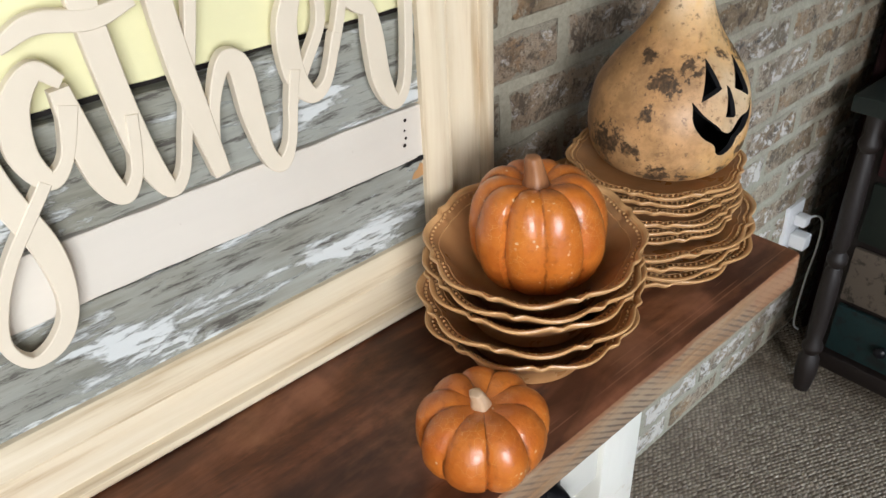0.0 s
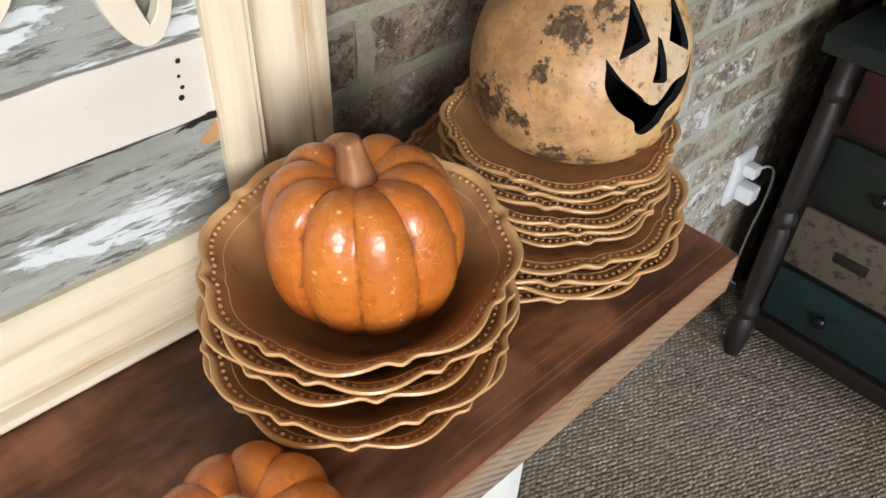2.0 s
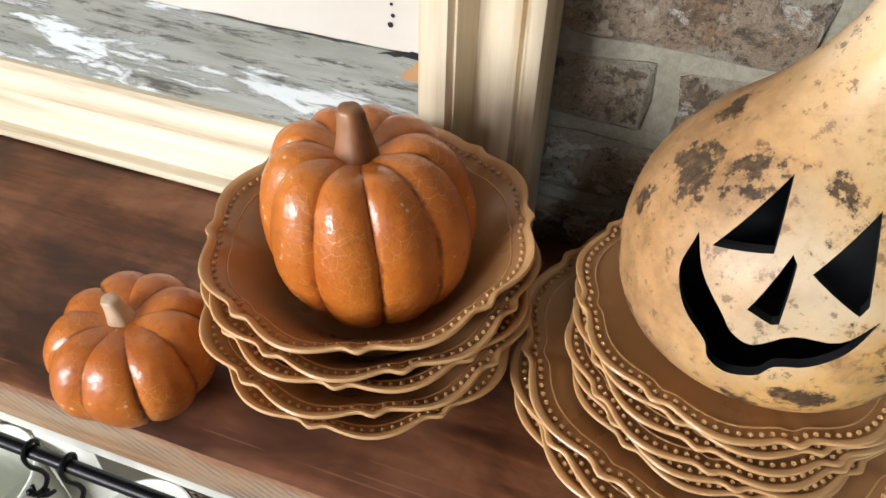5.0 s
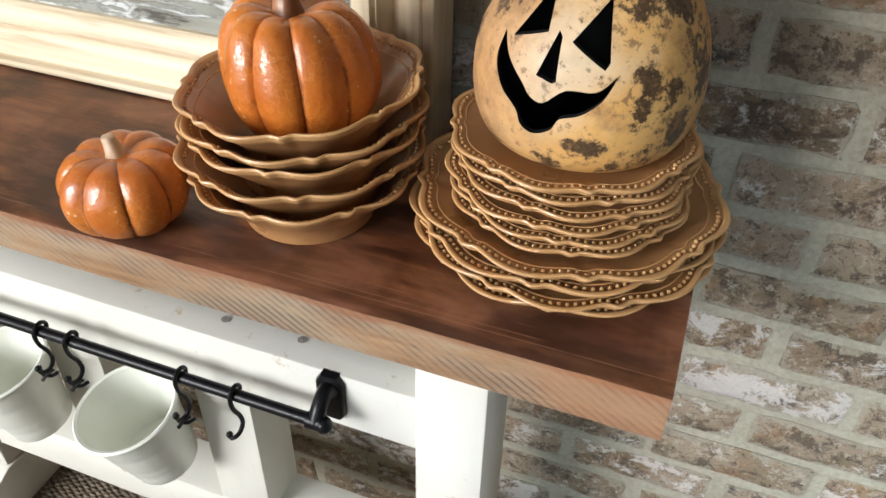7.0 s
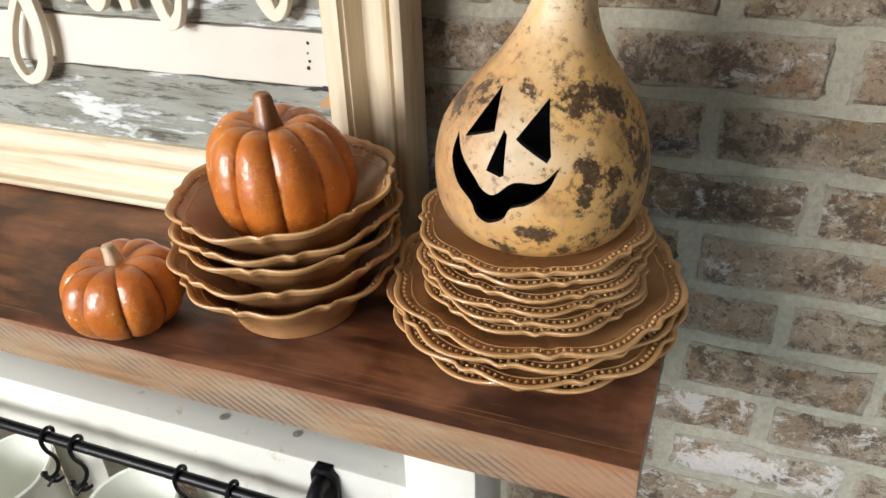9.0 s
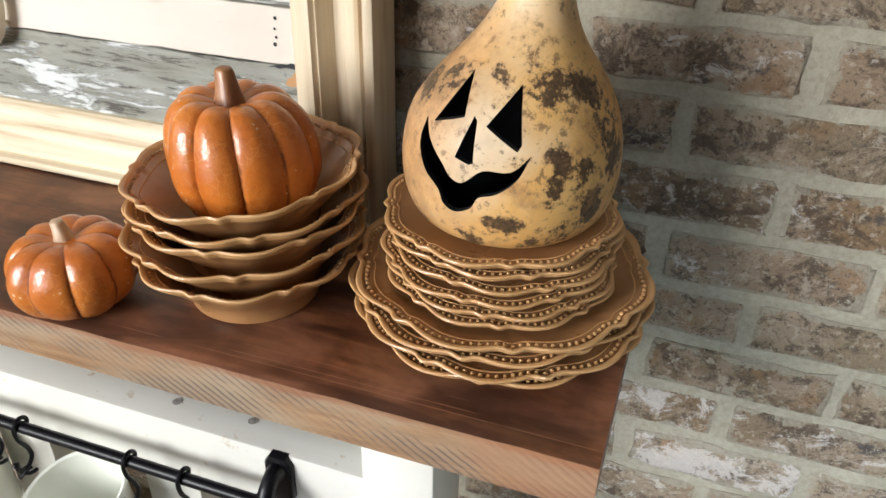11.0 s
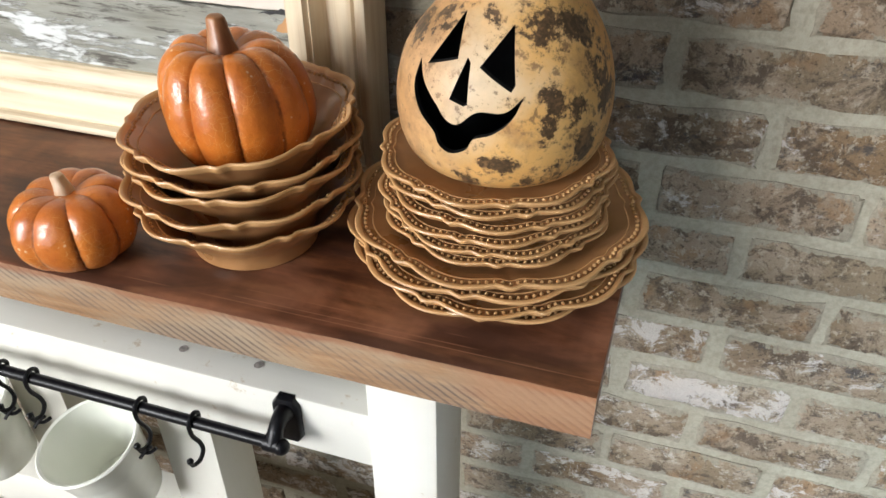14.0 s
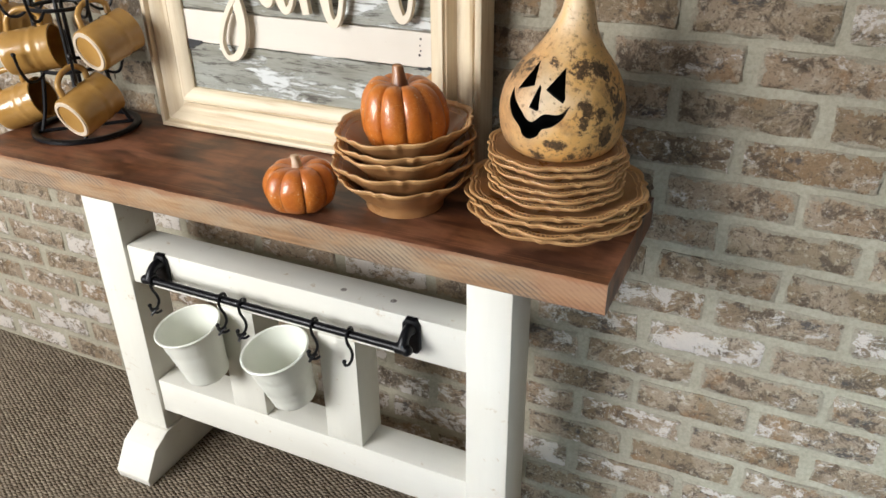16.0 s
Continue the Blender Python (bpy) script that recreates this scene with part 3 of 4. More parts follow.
    strips = [(o0, o0 + 0.05, oz0, oz1), (o1 - 0.05, o1, oz0, oz1), (o0 + 0.05, o1 - 0.05, oz0, oz0 + 0.05), (o0 + 0.05, o1 - 0.05, oz1 - 0.05, oz1)]
    if bars == 2:
        strips.append(((o0 + o1) / 2 - 0.04, (o0 + o1) / 2 + 0.04, oz0 + 0.05, oz1 - 0.05))
    for a0, a1, z0, z1 in strips:
        box(bm, *((a0, a1, fixed - 0.03, fixed + 0.03) if along == "x" else (fixed - 0.03, fixed + 0.03, a0, a1)), z0, z1, 0.004)
    part("window_frame", bm, PLASTIC, win)
    pane = part("pane", box(bmesh.new(), *((o0 + 0.05, o1 - 0.05, fixed - 0.013, fixed - 0.008) if along == "x" else (fixed - 0.013, fixed - 0.008, o0 + 0.05, o1 - 0.05)), oz0 + 0.05, oz1 - 0.05, 0), GLASS, win, smooth=False)
    pane.visible_shadow = False

# dark cloth that hangs beside the end of the bricks
bm = bmesh.new()
rows = []
for z in np.linspace(0.015, 2.3, 24):
    rows.append([(0.745 + 0.68 * k / 60, -0.032 - 0.018 * math.sin(k * 0.9) - 0.006 * math.sin(k * 0.37 + z), z) for k in range(61)])
loops(bm, rows, closed=False, cap=False)
cloth = part("curtain", bm, BURGUNDY)
sol = cloth.modifiers.new("thickness", "SOLIDIFY")
sol.thickness = 0.004
tagged(cloth, "dark burgundy cloth curtain hanging down the brick wall", "curtain")

# ---- console table ----
TABLE_Z = 0.769
table = thing("console_table", (-0.71, -0.16, 0.0), "console table with stained thick plank top and cream painted base", "table")
TX, TY = -0.71, -0.16


def local(bm):
    bmesh.ops.translate(bm, verts=bm.verts, vec=(-TX, -TY, 0))
    return bm


bm = bmesh.new()
nx = 90
rows = []
rng = random.Random(4)
for i in range(nx + 1):
    x = -1.322 + (1.322 - 0.107) * i / nx
    w1 = 0.0016 * noise.noise((x * 9, 0, 1)) + 0.0009 * noise.noise((x * 33, 2, 1))
    w2 = 0.0018 * noise.noise((x * 11, 5, 1))
    f, bk, t, u = -0.297 + 0.4 * w1, -0.006, TABLE_Z, TABLE_Z - 0.0495
    rows.append([(x, f + 0.0002, u + 0.003), (x, f + w2, u + 0.02), (x, f, t - 0.0045 + w1), (x, f + 0.0014, t - 0.0018 + w1 * 0.6), (x, f + 0.006, t - 0.0003), (x, f + 0.012, t),
                 (x, -0.22, t), (x, -0.14, t), (x, -0.06, t), (x, bk - 0.003, t), (x, bk, t - 0.003), (x, bk, u + 0.003), (x, bk - 0.003, u), (x, f + 0.003, u)])
rings = loops(bm, rows)
bm.normal_update()
for f in bm.faces:
    c = f.calc_center_median()
    if c.y < -0.2945 and abs(f.normal.y) > 0.6:
        f.material_index = 1
part("tabletop", local(bm), [WALNUT, SAWN], table, "thick rough-sawn plank stained reddish brown")
for x0, x1 in ((-1.157, -1.072), (-0.342, -0.264)):
    part("leg", local(box(bmesh.new(), x0, x1, -0.212, -0.120, 0.1, TABLE_Z - 0.0497, 0.0035)), CREAM, table)
    bm = bmesh.new()
    side = [(-0.292, 0.0), (-0.296, 0.020), (-0.258, 0.078), (-0.216, 0.0995), (-0.116, 0.0995), (-0.072, 0.078), (-0.034, 0.020), (-0.038, 0.0)]
    loops(bm, [[(x, y, z) for y, z in side] for x in (x0 - 0.004, x1 + 0.004)])
    bmesh.ops.bevel(bm, geom=bm.edges[:], offset=0.003, segments=2, affect="EDGES", profile=0.5)
    part("foot", local(bm), CREAM_FLAT, table)
part("upper_rail", local(box(bmesh.new(), -1.0715, -0.3425, -0.205, -0.130, 0.486, 0.570, 0.003)), CREAM_FLAT, table)
part("lower_rail", local(box(bmesh.new(), -1.0715, -0.3425, -0.205, -0.130, 0.153, 0.238, 0.003)), CREAM_FLAT, table)
for x0, x1 in ((-0.866, -0.782), (-0.638, -0.559)):
    part("divider", local(box(bmesh.new(), x0, x1, -0.2045, -0.1305, 0.2385, 0.4855, 0.003)), CREAM, table)
for x, y in ((-0.592, -0.175), (-0.494, -0.172)):
    bm = bmesh.new()
    bmesh.ops.create_circle(bm, cap_ends=True, segments=12, radius=0.0058, matrix=Matrix.Translation((x, y, 0.5708)))
    part("filled_nail_hole", local(bm), FILLER, table, "grey filled nail hole")

# ---- bar with hooks and pails ----
BAR_Y, BAR_Z = -0.243, 0.533
bar = thing("hook_bar", (-0.712, BAR_Y, BAR_Z), "black iron bar with knobbed ends on the cream rail", "rail")
part("bar", tube(bmesh.new(), [(-0.262, 0, 0), (0.268, 0, 0)], 0.0072, 16), IRON, bar)
for x in (-0.272, 0.270):
    # thick plate with cut corners
    rows = []
    for y, k in ((0.0435, 0.95), (0.0425, 1.0), (0.0345, 1.0), (0.0315, 0.95), (0.0300, 0.84)):
        rows.append([(x + k * px, y, 0.003 + k * pz) for px, pz in ((0.0165, -0.024), (0.0165, 0.024), (0.0100, 0.034), (-0.0100, 0.034), (-0.0165, 0.024), (-0.0165, -0.024), (-0.0100, -0.034), (0.0100, -0.034))])
    bm = bmesh.new()
    loops(bm, rows)
    part("wall_plate", bm, IRON, bar)
    bm = tube(bmesh.new(), spline([(x, 0.031, 0.020, 0.0115), (x, 0.020, 0.021, 0.0095), (x, 0.008, 0.014, 0.009), (x, 0.0, 0.0, 0.0105)], 6), 0.009, 12)
    part("bracket", bm, IRON, bar)
    s = 1 if x > 0 else -1
    bm = tube(bmesh.new(), [(x - s * 0.010, 0, 0), (x + s * 0.007, 0, 0)], 0.0102, 16)
    part("ferrule", bm, IRON, bar)
    part("end_knob", ball(bmesh.new(), (x + s * 0.009, -0.001, -0.001), 0.0098, 14, 10), IRON, bar)


def hook(x, tail):
    """An iron S hook over the bar; tail: the little scroll that carries a pail's wire."""
    ob = thing("s_hook", (x, BAR_Y, BAR_Z), "black iron S hook hanging from the bar", "hook", "hooks on the bar")
    pts = [(0, 0.0075, -0.006), (0, 0.0098, 0.004), (0, 0.004, 0.0108), (0, -0.005, 0.0095), (0, -0.0098, 0.001), (0.001, -0.009, -0.014), (0.003, -0.003, -0.030), (0.004, -0.002, -0.044), (0.002, -0.009, -0.055), (0, -0.019, -0.053), (0, -0.022, -0.044)]
    part("hook", tube(bmesh.new(), spline(pts, 6), 0.0027, 8), IRON, ob)
    part("tip", ball(bmesh.new(), (0, -0.022, -0.043), 0.0042, 8, 6), IRON, ob)
    if tail:
        bm = bmesh.new()
        tube(bm, spline([(-0.011, -0.012, -0.052), (-0.004, -0.016, -0.060), (0.004, -0.012, -0.064), (0.011, -0.006, -0.060)], 5), 0.0024, 7)
        tube(bm, spline([(-0.004, -0.020, -0.068), (0.001, -0.014, -0.060), (0.008, -0.010, -0.054)], 4), 0.0022, 7)
        part("wire_twist", bm, IRON, ob)
    return ob


for x, tail in ((-0.974, 1), (-0.812, 1), (-0.767, 1), (-0.614, 1), (-0.543, 0)):
    hook(x, tail)


def pail(x, y, z, tip):
    ob = thing("pail", Matrix.Translation((x, y, z)) @ pose(0, 0, 0, tip, -6, 0), "small white enamelled metal pail hanging from two hooks", "bucket", "pails on the bar")
    h, r0, r1 = 0.120, 0.0415, 0.0590
    out = [(r0 - 0.002, -h), (r0, -h + 0.002)]
    for k in range(1, 22):
        t = k / 22
        groove = 0.0008 if k in (4, 5, 7, 8, 14, 15) else 0.0
        out.append((r0 + (r1 - r0) * t - groove, -h + h * t))
    out += [(r1, -0.0035), (r1 + 0.0036, -0.002), (r1 + 0.0042, 0.0008), (r1 + 0.002, 0.0026), (r1 - 0.0012, 0.001), (r1 - 0.002, -0.004), (r0 + 0.0008, -h + 0.0225), (r0 - 0.0004, -h + 0.0216), (r0 - 0.0012, -h + 0.0212), (0.0, -h + 0.021)]
    bm = turned(bmesh.new(), [(max(r, 0.0004), z) for r, z in out], 56)
    part("pail_body", bm, ENAMEL, ob)
    for k in range(6):
        bm = bmesh.new()
        bmesh.ops.create_circle(bm, cap_ends=True, segments=8, radius=0.0030, matrix=Matrix.Translation((0.026 * math.cos(1.047 * k), 0.026 * math.sin(1.047 * k), -h + 0.0216)))
        part("drain_hole", bm, CUT, ob)
    return ob


pail(-0.891, -0.262, 0.465, 9)
pail(-0.690, -0.264, 0.471, 12)

# ---- framed wooden sign ----
SX0, SX1, SZ0, SZ1 = -1.063, -0.382, TABLE_Z + 0.001, 1.46
sign = thing("framed_sign", (-0.722, -0.03, SZ0), "framed sign of weathered boards with cut-out cream lettering", "wall art")
OX, OY = 0.722, 0.03


def shift(bm):
    bmesh.ops.translate(bm, verts=bm.verts, vec=(OX, OY, -SZ0))
    return bm


# moulding section: distance in from the outer edge, and y of its face
section = [(0.0, -0.012), (0.0, -0.055), (0.002, -0.0600), (0.006, -0.0620), (0.011, -0.0610), (0.0132, -0.0575), (0.0142, -0.0515), (0.0160, -0.0515), (0.0185, -0.0545), (0.024, -0.0520), (0.032, -0.0440), (0.042, -0.0385), (0.051, -0.0395),
           (0.0575, -0.0480), (0.0585, -0.0545), (0.0608, -0.0575), (0.0632, -0.0550), (0.0645, -0.0560), (0.0665, -0.0610), (0.075, -0.0600), (0.086, -0.0555), (0.0905, -0.0510), (0.091, -0.040), (0.091, -0.012)]
for side in ("bottom", "right", "top", "left"):
    rows = []
    for d, y in section:
        xa, xb, za, zb = SX0 + d, SX1 - d, SZ0 + 0.95 * d, SZ1 - 0.95 * d
        a, c = {"bottom": ((xa, za), (xb, za)), "right": ((xb, za), (xb, zb)), "top": ((xb, zb), (xa, zb)), "left": ((xa, zb), (xa, za))}[side]
        rows.append([(a[0] + (c[0] - a[0]) * k / 12, y, a[1] + (c[1] - a[1]) * k / 12) for k in range(13)])
    bm = bmesh.new()
    loops(bm, [list(col) for col in zip(*rows)])
    part("moulding", shift(bm), FRAME_ALONG if side in ("bottom", "top") else FRAME_UP, sign)
rng = random.Random(8)
for z0, z1, mat, lab in ((SZ0 + 0.076, 0.9415, WEATHERED, "grey board with flaking white paint"), (0.9435, 1.0005, WHITEBOARD, "chipped off-white board"), (1.0025, 1.0885, WEATHERED, "grey board with flaking white paint"),
                         (1.0975, 1.225, YELLOW, "pale yellow board"), (1.228, 1.30, WEATHERED, "grey board with flaking white paint"), (1.303, SZ1 - 0.080, WHITEBOARD, "chipped off-white board")):
    bm = bmesh.new()
    rows = []
    for k in range(61):
        x = SX0 + 0.082 + (SX1 - SX0 - 0.164) * k / 60
        lo, hi = z0 + 0.0016 * noise.noise((x * 30, z0 * 9, 0)), z1 + 0.0016 * noise.noise((x * 26, z1 * 7, 3))
        y = -0.0455 - 0.0015 * (mat is WHITEBOARD)
        rows.append([(x, -0.03, lo), (x, y + 0.001, lo), (x, y, lo + 0.0012), (x, y, hi - 0.0012), (x, y + 0.001, hi), (x, -0.03, hi)])
    loops(bm, rows)
    part("board", shift(bm), mat, sign, lab)
part("backing", shift(box(bmesh.new(), SX0 + 0.083, SX1 - 0.083, -0.0295, -0.013, SZ0 + 0.082, SZ1 - 0.082, 0)), DARKWOOD, sign, "dark backing behind the boards")
for x, z, r in ((-0.4925, 0.990, 0.0019), (-0.4940, 0.9795, 0.0013), (-0.4930, 0.9712, 0.0016), (-0.4950, 0.9640, 0.0022)):
    bm = bmesh.new()
    bmesh.ops.create_circle(bm, cap_ends=True, segments=10, radius=r, matrix=Matrix.Translation((x, -0.0474, z)) @ pose(0, 0, 0, 90))
    part("nail_hole", shift(bm), DARKWOOD, sign, "rusty nail hole")
# the lower corner of the off-white board has split off and shows bare wood
bm = bmesh.new()
bm.faces.new([bm.verts.new((-0.4820 + dx, -0.0462, 0.9250 + dz)) for dx, dz in ((-0.006, -0.002), (0.001, -0.0035), (0.010, -0.002), (0.011, 0.010), (0.006, 0.013), (0.002, 0.007), (-0.003, 0.004))])
part("bare_wood_chip", shift(bm), BARE, sign, "broken corner of bare orange wood")
bm = bmesh.new()
bm.faces.new([bm.verts.new((-0.9745 + dx, -0.0480, 0.9290 + dz)) for dx, dz in ((0.0, 0.0), (0.013, 0.001), (0.017, 0.006), (0.025, 0.007), (0.035, 0.0125), (0.037, 0.0165), (0.0, 0.0185))])
part("broken_corner", shift(bm), CUT, sign, "dark gap where a corner broke off")
bm = bmesh.new()
bm.faces.new([bm.verts.new((-0.5060 + dx, -0.0478, 0.9395 + dz)) for dx, dz in ((0.0, 0.0), (0.008, 0.0015), (0.014, 0.0), (0.020, 0.002), (0.036, 0.001), (0.036, 0.006), (0.027, 0.0075), (0.022, 0.0045), (0.012, 0.004), (0.006, 0.0025))])
part("split_edge", shift(bm), CUT, sign, "dark splintered edge of the board")


def letter(char, strokes):
    """Cut wooden letter: ribbons with a width at each point, of one thickness."""
    bm = bmesh.new()
    for lift, pts in enumerate(strokes):
        run = spline(pts, 9)
        rows = []
        for i, p in enumerate(run):
            d = (run[min(i + 1, len(run) - 1)] - run[max(i - 1, 0)])[:2]
            d = d / (np.linalg.norm(d) + 1e-9)
            side, w = np.array([-d[1], d[0]]), p[2] / 2
            a, c = p[:2] + side * w, p[:2] - side * w
            f, k = -0.0650 - 0.0004 * lift - 0.0014 * i / len(run) - 0.00011 * (ord(char) % 7), -0.0575
            a2, c2 = p[:2] + side * (w - 0.0008), p[:2] - side * (w - 0.0008)
            rows.append([(a[0], k, a[1]), (a[0], f + 0.0008, a[1]), (a2[0], f, a2[1]), (c2[0], f, c2[1]), (c[0], f + 0.0008, c[1]), (c[0], k, c[1])])
        loops(bm, rows)
        x, z = run[len(run) // 3][:2]
        tube(bm, [(x, -0.060, z), (x, -0.0470, z)], 0.003, 8)
    return part("letter", shift(bm), LETTER, sign, "cream cut-out wooden letter " + char)


T, M, W = 0.0094, 0.0140, 0.0195
letter("g", [[(-0.8592, 1.1215, T), (-0.8808, 1.1294, M), (-0.9024, 1.1039, W), (-0.9024, 1.0705, W), (-0.8867, 1.0509, M), (-0.8690, 1.0627, T), (-0.8572, 1.1039, M)],
                    [(-0.8533, 1.1284, M), (-0.8465, 1.0646, W), (-0.8308, 1.0058, W), (-0.8308, 0.9597, M), (-0.8455, 0.9333, M), (-0.8671, 0.9264, T), (-0.8788, 0.9480, T), (-0.8720, 0.9784, T), (-0.8553, 1.0097, T), (-0.8337, 1.0372, T), (-0.8180, 1.0568, T)]])
letter("a", [[(-0.7876, 1.1195, T), (-0.8023, 1.1303, M), (-0.8200, 1.1117, W), (-0.8249, 1.0793, W), (-0.8141, 1.0568, M), (-0.7994, 1.0686, T), (-0.7886, 1.1039, M)],
                    [(-0.7906, 1.1156, M), (-0.7867, 1.0793, W), (-0.7798, 1.0431, W), (-0.7690, 1.0274, M), (-0.7582, 1.0391, T), (-0.7533, 1.0607, T), (-0.7500, 1.0850, T)]])
letter("t", [[(-0.7651, 1.2362, M), (-0.7612, 1.1725, W), (-0.7553, 1.1039, W), (-0.7474, 1.0499, W), (-0.7357, 1.0195, M), (-0.7229, 1.0274, T), (-0.7131, 1.0597, T), (-0.7070, 1.0830, T)],
                    [(-0.8180, 1.1490, T), (-0.7925, 1.1588, M), (-0.7582, 1.1539, M), (-0.7288, 1.1607, T)]])
letter("h", [[(-0.7043, 1.0892, T), (-0.6886, 1.1529, T), (-0.6788, 1.2215, T), (-0.6857, 1.2627, T), (-0.7013, 1.2627, M), (-0.7121, 1.2215, W), (-0.7102, 1.1431, W), (-0.7023, 1.0744, W), (-0.6925, 1.0156, M)],
                    [(-0.6964, 1.0254, T), (-0.6866, 1.0744, T), (-0.6729, 1.1019, M), (-0.6611, 1.0941, W), (-0.6572, 1.0548, W), (-0.6504, 1.0176, M), (-0.6396, 1.0048, M), (-0.6278, 1.0205, T), (-0.6200, 1.0597, T), (-0.6150, 1.0800, T)]])
letter("e", [[(-0.6219, 1.0499, T), (-0.6013, 1.0823, T), (-0.5847, 1.1117, T), (-0.5866, 1.1401, T), (-0.6023, 1.1431, M), (-0.6160, 1.1156, W), (-0.6151, 1.0764, W), (-0.6013, 1.0539, M), (-0.5847, 1.0627, T), (-0.5709, 1.0990, T)]])
letter("r", [[(-0.5740, 1.0850, T), (-0.5665, 1.1080, T), (-0.5615, 1.1260, T)],
                    [(-0.5770, 1.1430, T), (-0.5620, 1.1285, M), (-0.5470, 1.1165, M), (-0.5365, 1.1090, M), (-0.5330, 1.0850, W), (-0.5288, 1.0470, W), (-0.5160, 1.0215, M), (-0.5023, 1.0333, T), (-0.4964, 1.0744, T), (-0.4945, 1.1150, T)]])


# ---- crockery ----
def scallop(a, lobes=8, turn=0.0):
    """The wavy edge: a small cusp, then a swelling lobe. About 0 on the mean."""
    u = ((a + turn) / (2 * math.pi) * lobes) % 1.0
    d = min(u, 1 - u)
    return 0.080 * math.sin(math.pi * u) ** 1.5 + 0.052 * math.exp(-((d / 0.075) ** 2)) - 0.052


def scalloped(name, R, prof_top, prof_rim, prof_under, bead_r, bead_ratio, bead_z, beads, label, category, group, flutes=0.0):
    """A dish whose edge waves: dish, pale rim and beading."""
    ob = thing(name, (0, 0, 0), label, category, group)

    def put(a, ratio, z):
        w = max(0.0, (ratio - 0.55) / 0.45) ** 1.5
        s = scallop(a) * w
        fl = -flutes * max(0, math.cos(a * 8)) ** 6 * max(0, min(1, (ratio - 0.6) / 0.15)) * max(0, min(1, (0.97 - ratio) / 0.2))
        r = R * ratio * (1 + s + fl)
        return (r * math.cos(a), r * math.sin(a), z - 0.10 * R * s)

    n = 192
    top = bmesh.new()
    loops(top, [[put(2 * math.pi * i / n, ratio, z) for i in range(n)] for ratio, z in (*prof_under[::-1], *prof_top, prof_under[-1])], cap=False)
    part("dish", top, DISH, ob)
    rim = bmesh.new()
    loops(rim, [[put(2 * math.pi * i / n, ratio, z) for i in range(n)] for ratio, z in (*prof_rim, prof_rim[0])], cap=False)
    part("rim", rim, RIM, ob, "paler tan glazed edge")
    line = bmesh.new()
    r0, z0 = prof_top[-2]
    loops(line, [[put(2 * math.pi * i / n, r0 + dr, z0 + dz) for i in range(n)] for dr, dz in ((-0.006, -0.0004), (-0.003, 0.0008), (0.003, 0.0008), (0.006, -0.0004), (-0.006, -0.0004))], cap=False)
    part("inner_ridge", line, RIM, ob, "fine pale ridge inside the beading")
    bm = bmesh.new()
    for k in range(beads):
        p = put(2 * math.pi * (k + 0.5) / beads, bead_ratio, bead_z)
        bmesh.ops.create_icosphere(bm, subdivisions=1, radius=bead_r, matrix=Matrix.Translation(p))
    tagged(part("beading", bm, BEAD, ob, "row of small raised beads"), kind="stuff")
    return ob


def plate_profile(H, well):
    top = [(0.004, well), (0.56, well), (0.62, well + 0.0012), (0.68, well + 0.18 * (H - well)), (0.78, well + 0.45 * (H - well)), (0.885, well + 0.70 * (H - well)), (0.955, well + 0.74 * (H - well))]
    rim = [(0.954, well + 0.70 * (H - well)), (0.966, well + 0.93 * (H - well)), (0.984, H), (0.998, H - 0.0003), (1.004, H - 0.0014), (0.998, H - 0.0027), (0.96, well + 0.74 * (H - well) - 0.0036)]
    under = [(0.004, well - 0.004), (0.52, well - 0.004), (0.54, 0.0006), (0.56, 0.0), (0.60, 0.0), (0.62, 0.001), (0.64, well - 0.004), (0.78, well + 0.4 * (H - well) - 0.0042), (0.955, well + 0.72 * (H - well) - 0.004)]
    return top, rim, under


CX, CY = -0.2262, -0.1445
t_, r_, u_ = plate_profile(0.0275, 0.012)
dinner = scalloped("dinner_plate", 0.129, t_, r_, u_, 0.00195, 0.936, 0.0249, 122, "brown glazed dinner plate with scalloped beaded rim in a stack", "plate", "stacked dinner plates")
turns = (8, 31, 3, 19)
shifts = ((-0.001, 0.004), (0.0025, -0.003), (-0.003, -0.001), (0, 0))
dinner.matrix_basis = pose(CX + shifts[0][0], CY + shifts[0][1], TABLE_Z + 0.0003, 0, 0, turns[0])
for k in range(1, 4):
    copy_thing(dinner, pose(CX + shifts[k][0], CY + shifts[k][1], TABLE_Z + 0.0003 + 0.0122 * k, 0.3 * (k % 2), -0.3 * (k % 3 - 1), turns[k]))
z = TABLE_Z + 0.0003 + 0.0122 * 3 + 0.0122
t_, r_, u_ = plate_profile(0.0205, 0.0114)
salad = scalloped("salad_plate", 0.0968, t_, r_, u_, 0.00172, 0.936, 0.0189, 102, "smaller brown glazed plate with scalloped beaded rim in a stack", "plate", "stacked salad plates")
SXC, SYC = -0.2255, -0.158
for k in range(6):
    m = pose(SXC + 0.002 * math.sin(k * 2.3), SYC + 0.002 * math.cos(k * 1.7), z + 0.01155 * k, 0.4 * math.sin(k * 3.0), 0.4 * math.cos(k * 2.0), 15 + 37 * k % 45)
    if k == 0:
        salad.matrix_basis = m
    else:
        copy_thing(salad, m)
GOURD_Z = z + 0.01155 * 5 + 0.0114

b_top = [(0.004, 0.010), (0.46, 0.010), (0.53, 0.0125), (0.60, 0.0195), (0.70, 0.0305), (0.78, 0.0395), (0.84, 0.0460), (0.872, 0.0492), (0.955, 0.0562)]
b_rim = [(0.952, 0.0555), (0.962, 0.0586), (0.982, 0.0604), (1.0, 0.0606), (1.008, 0.0592), (1.0, 0.0572), (0.96, 0.0525)]
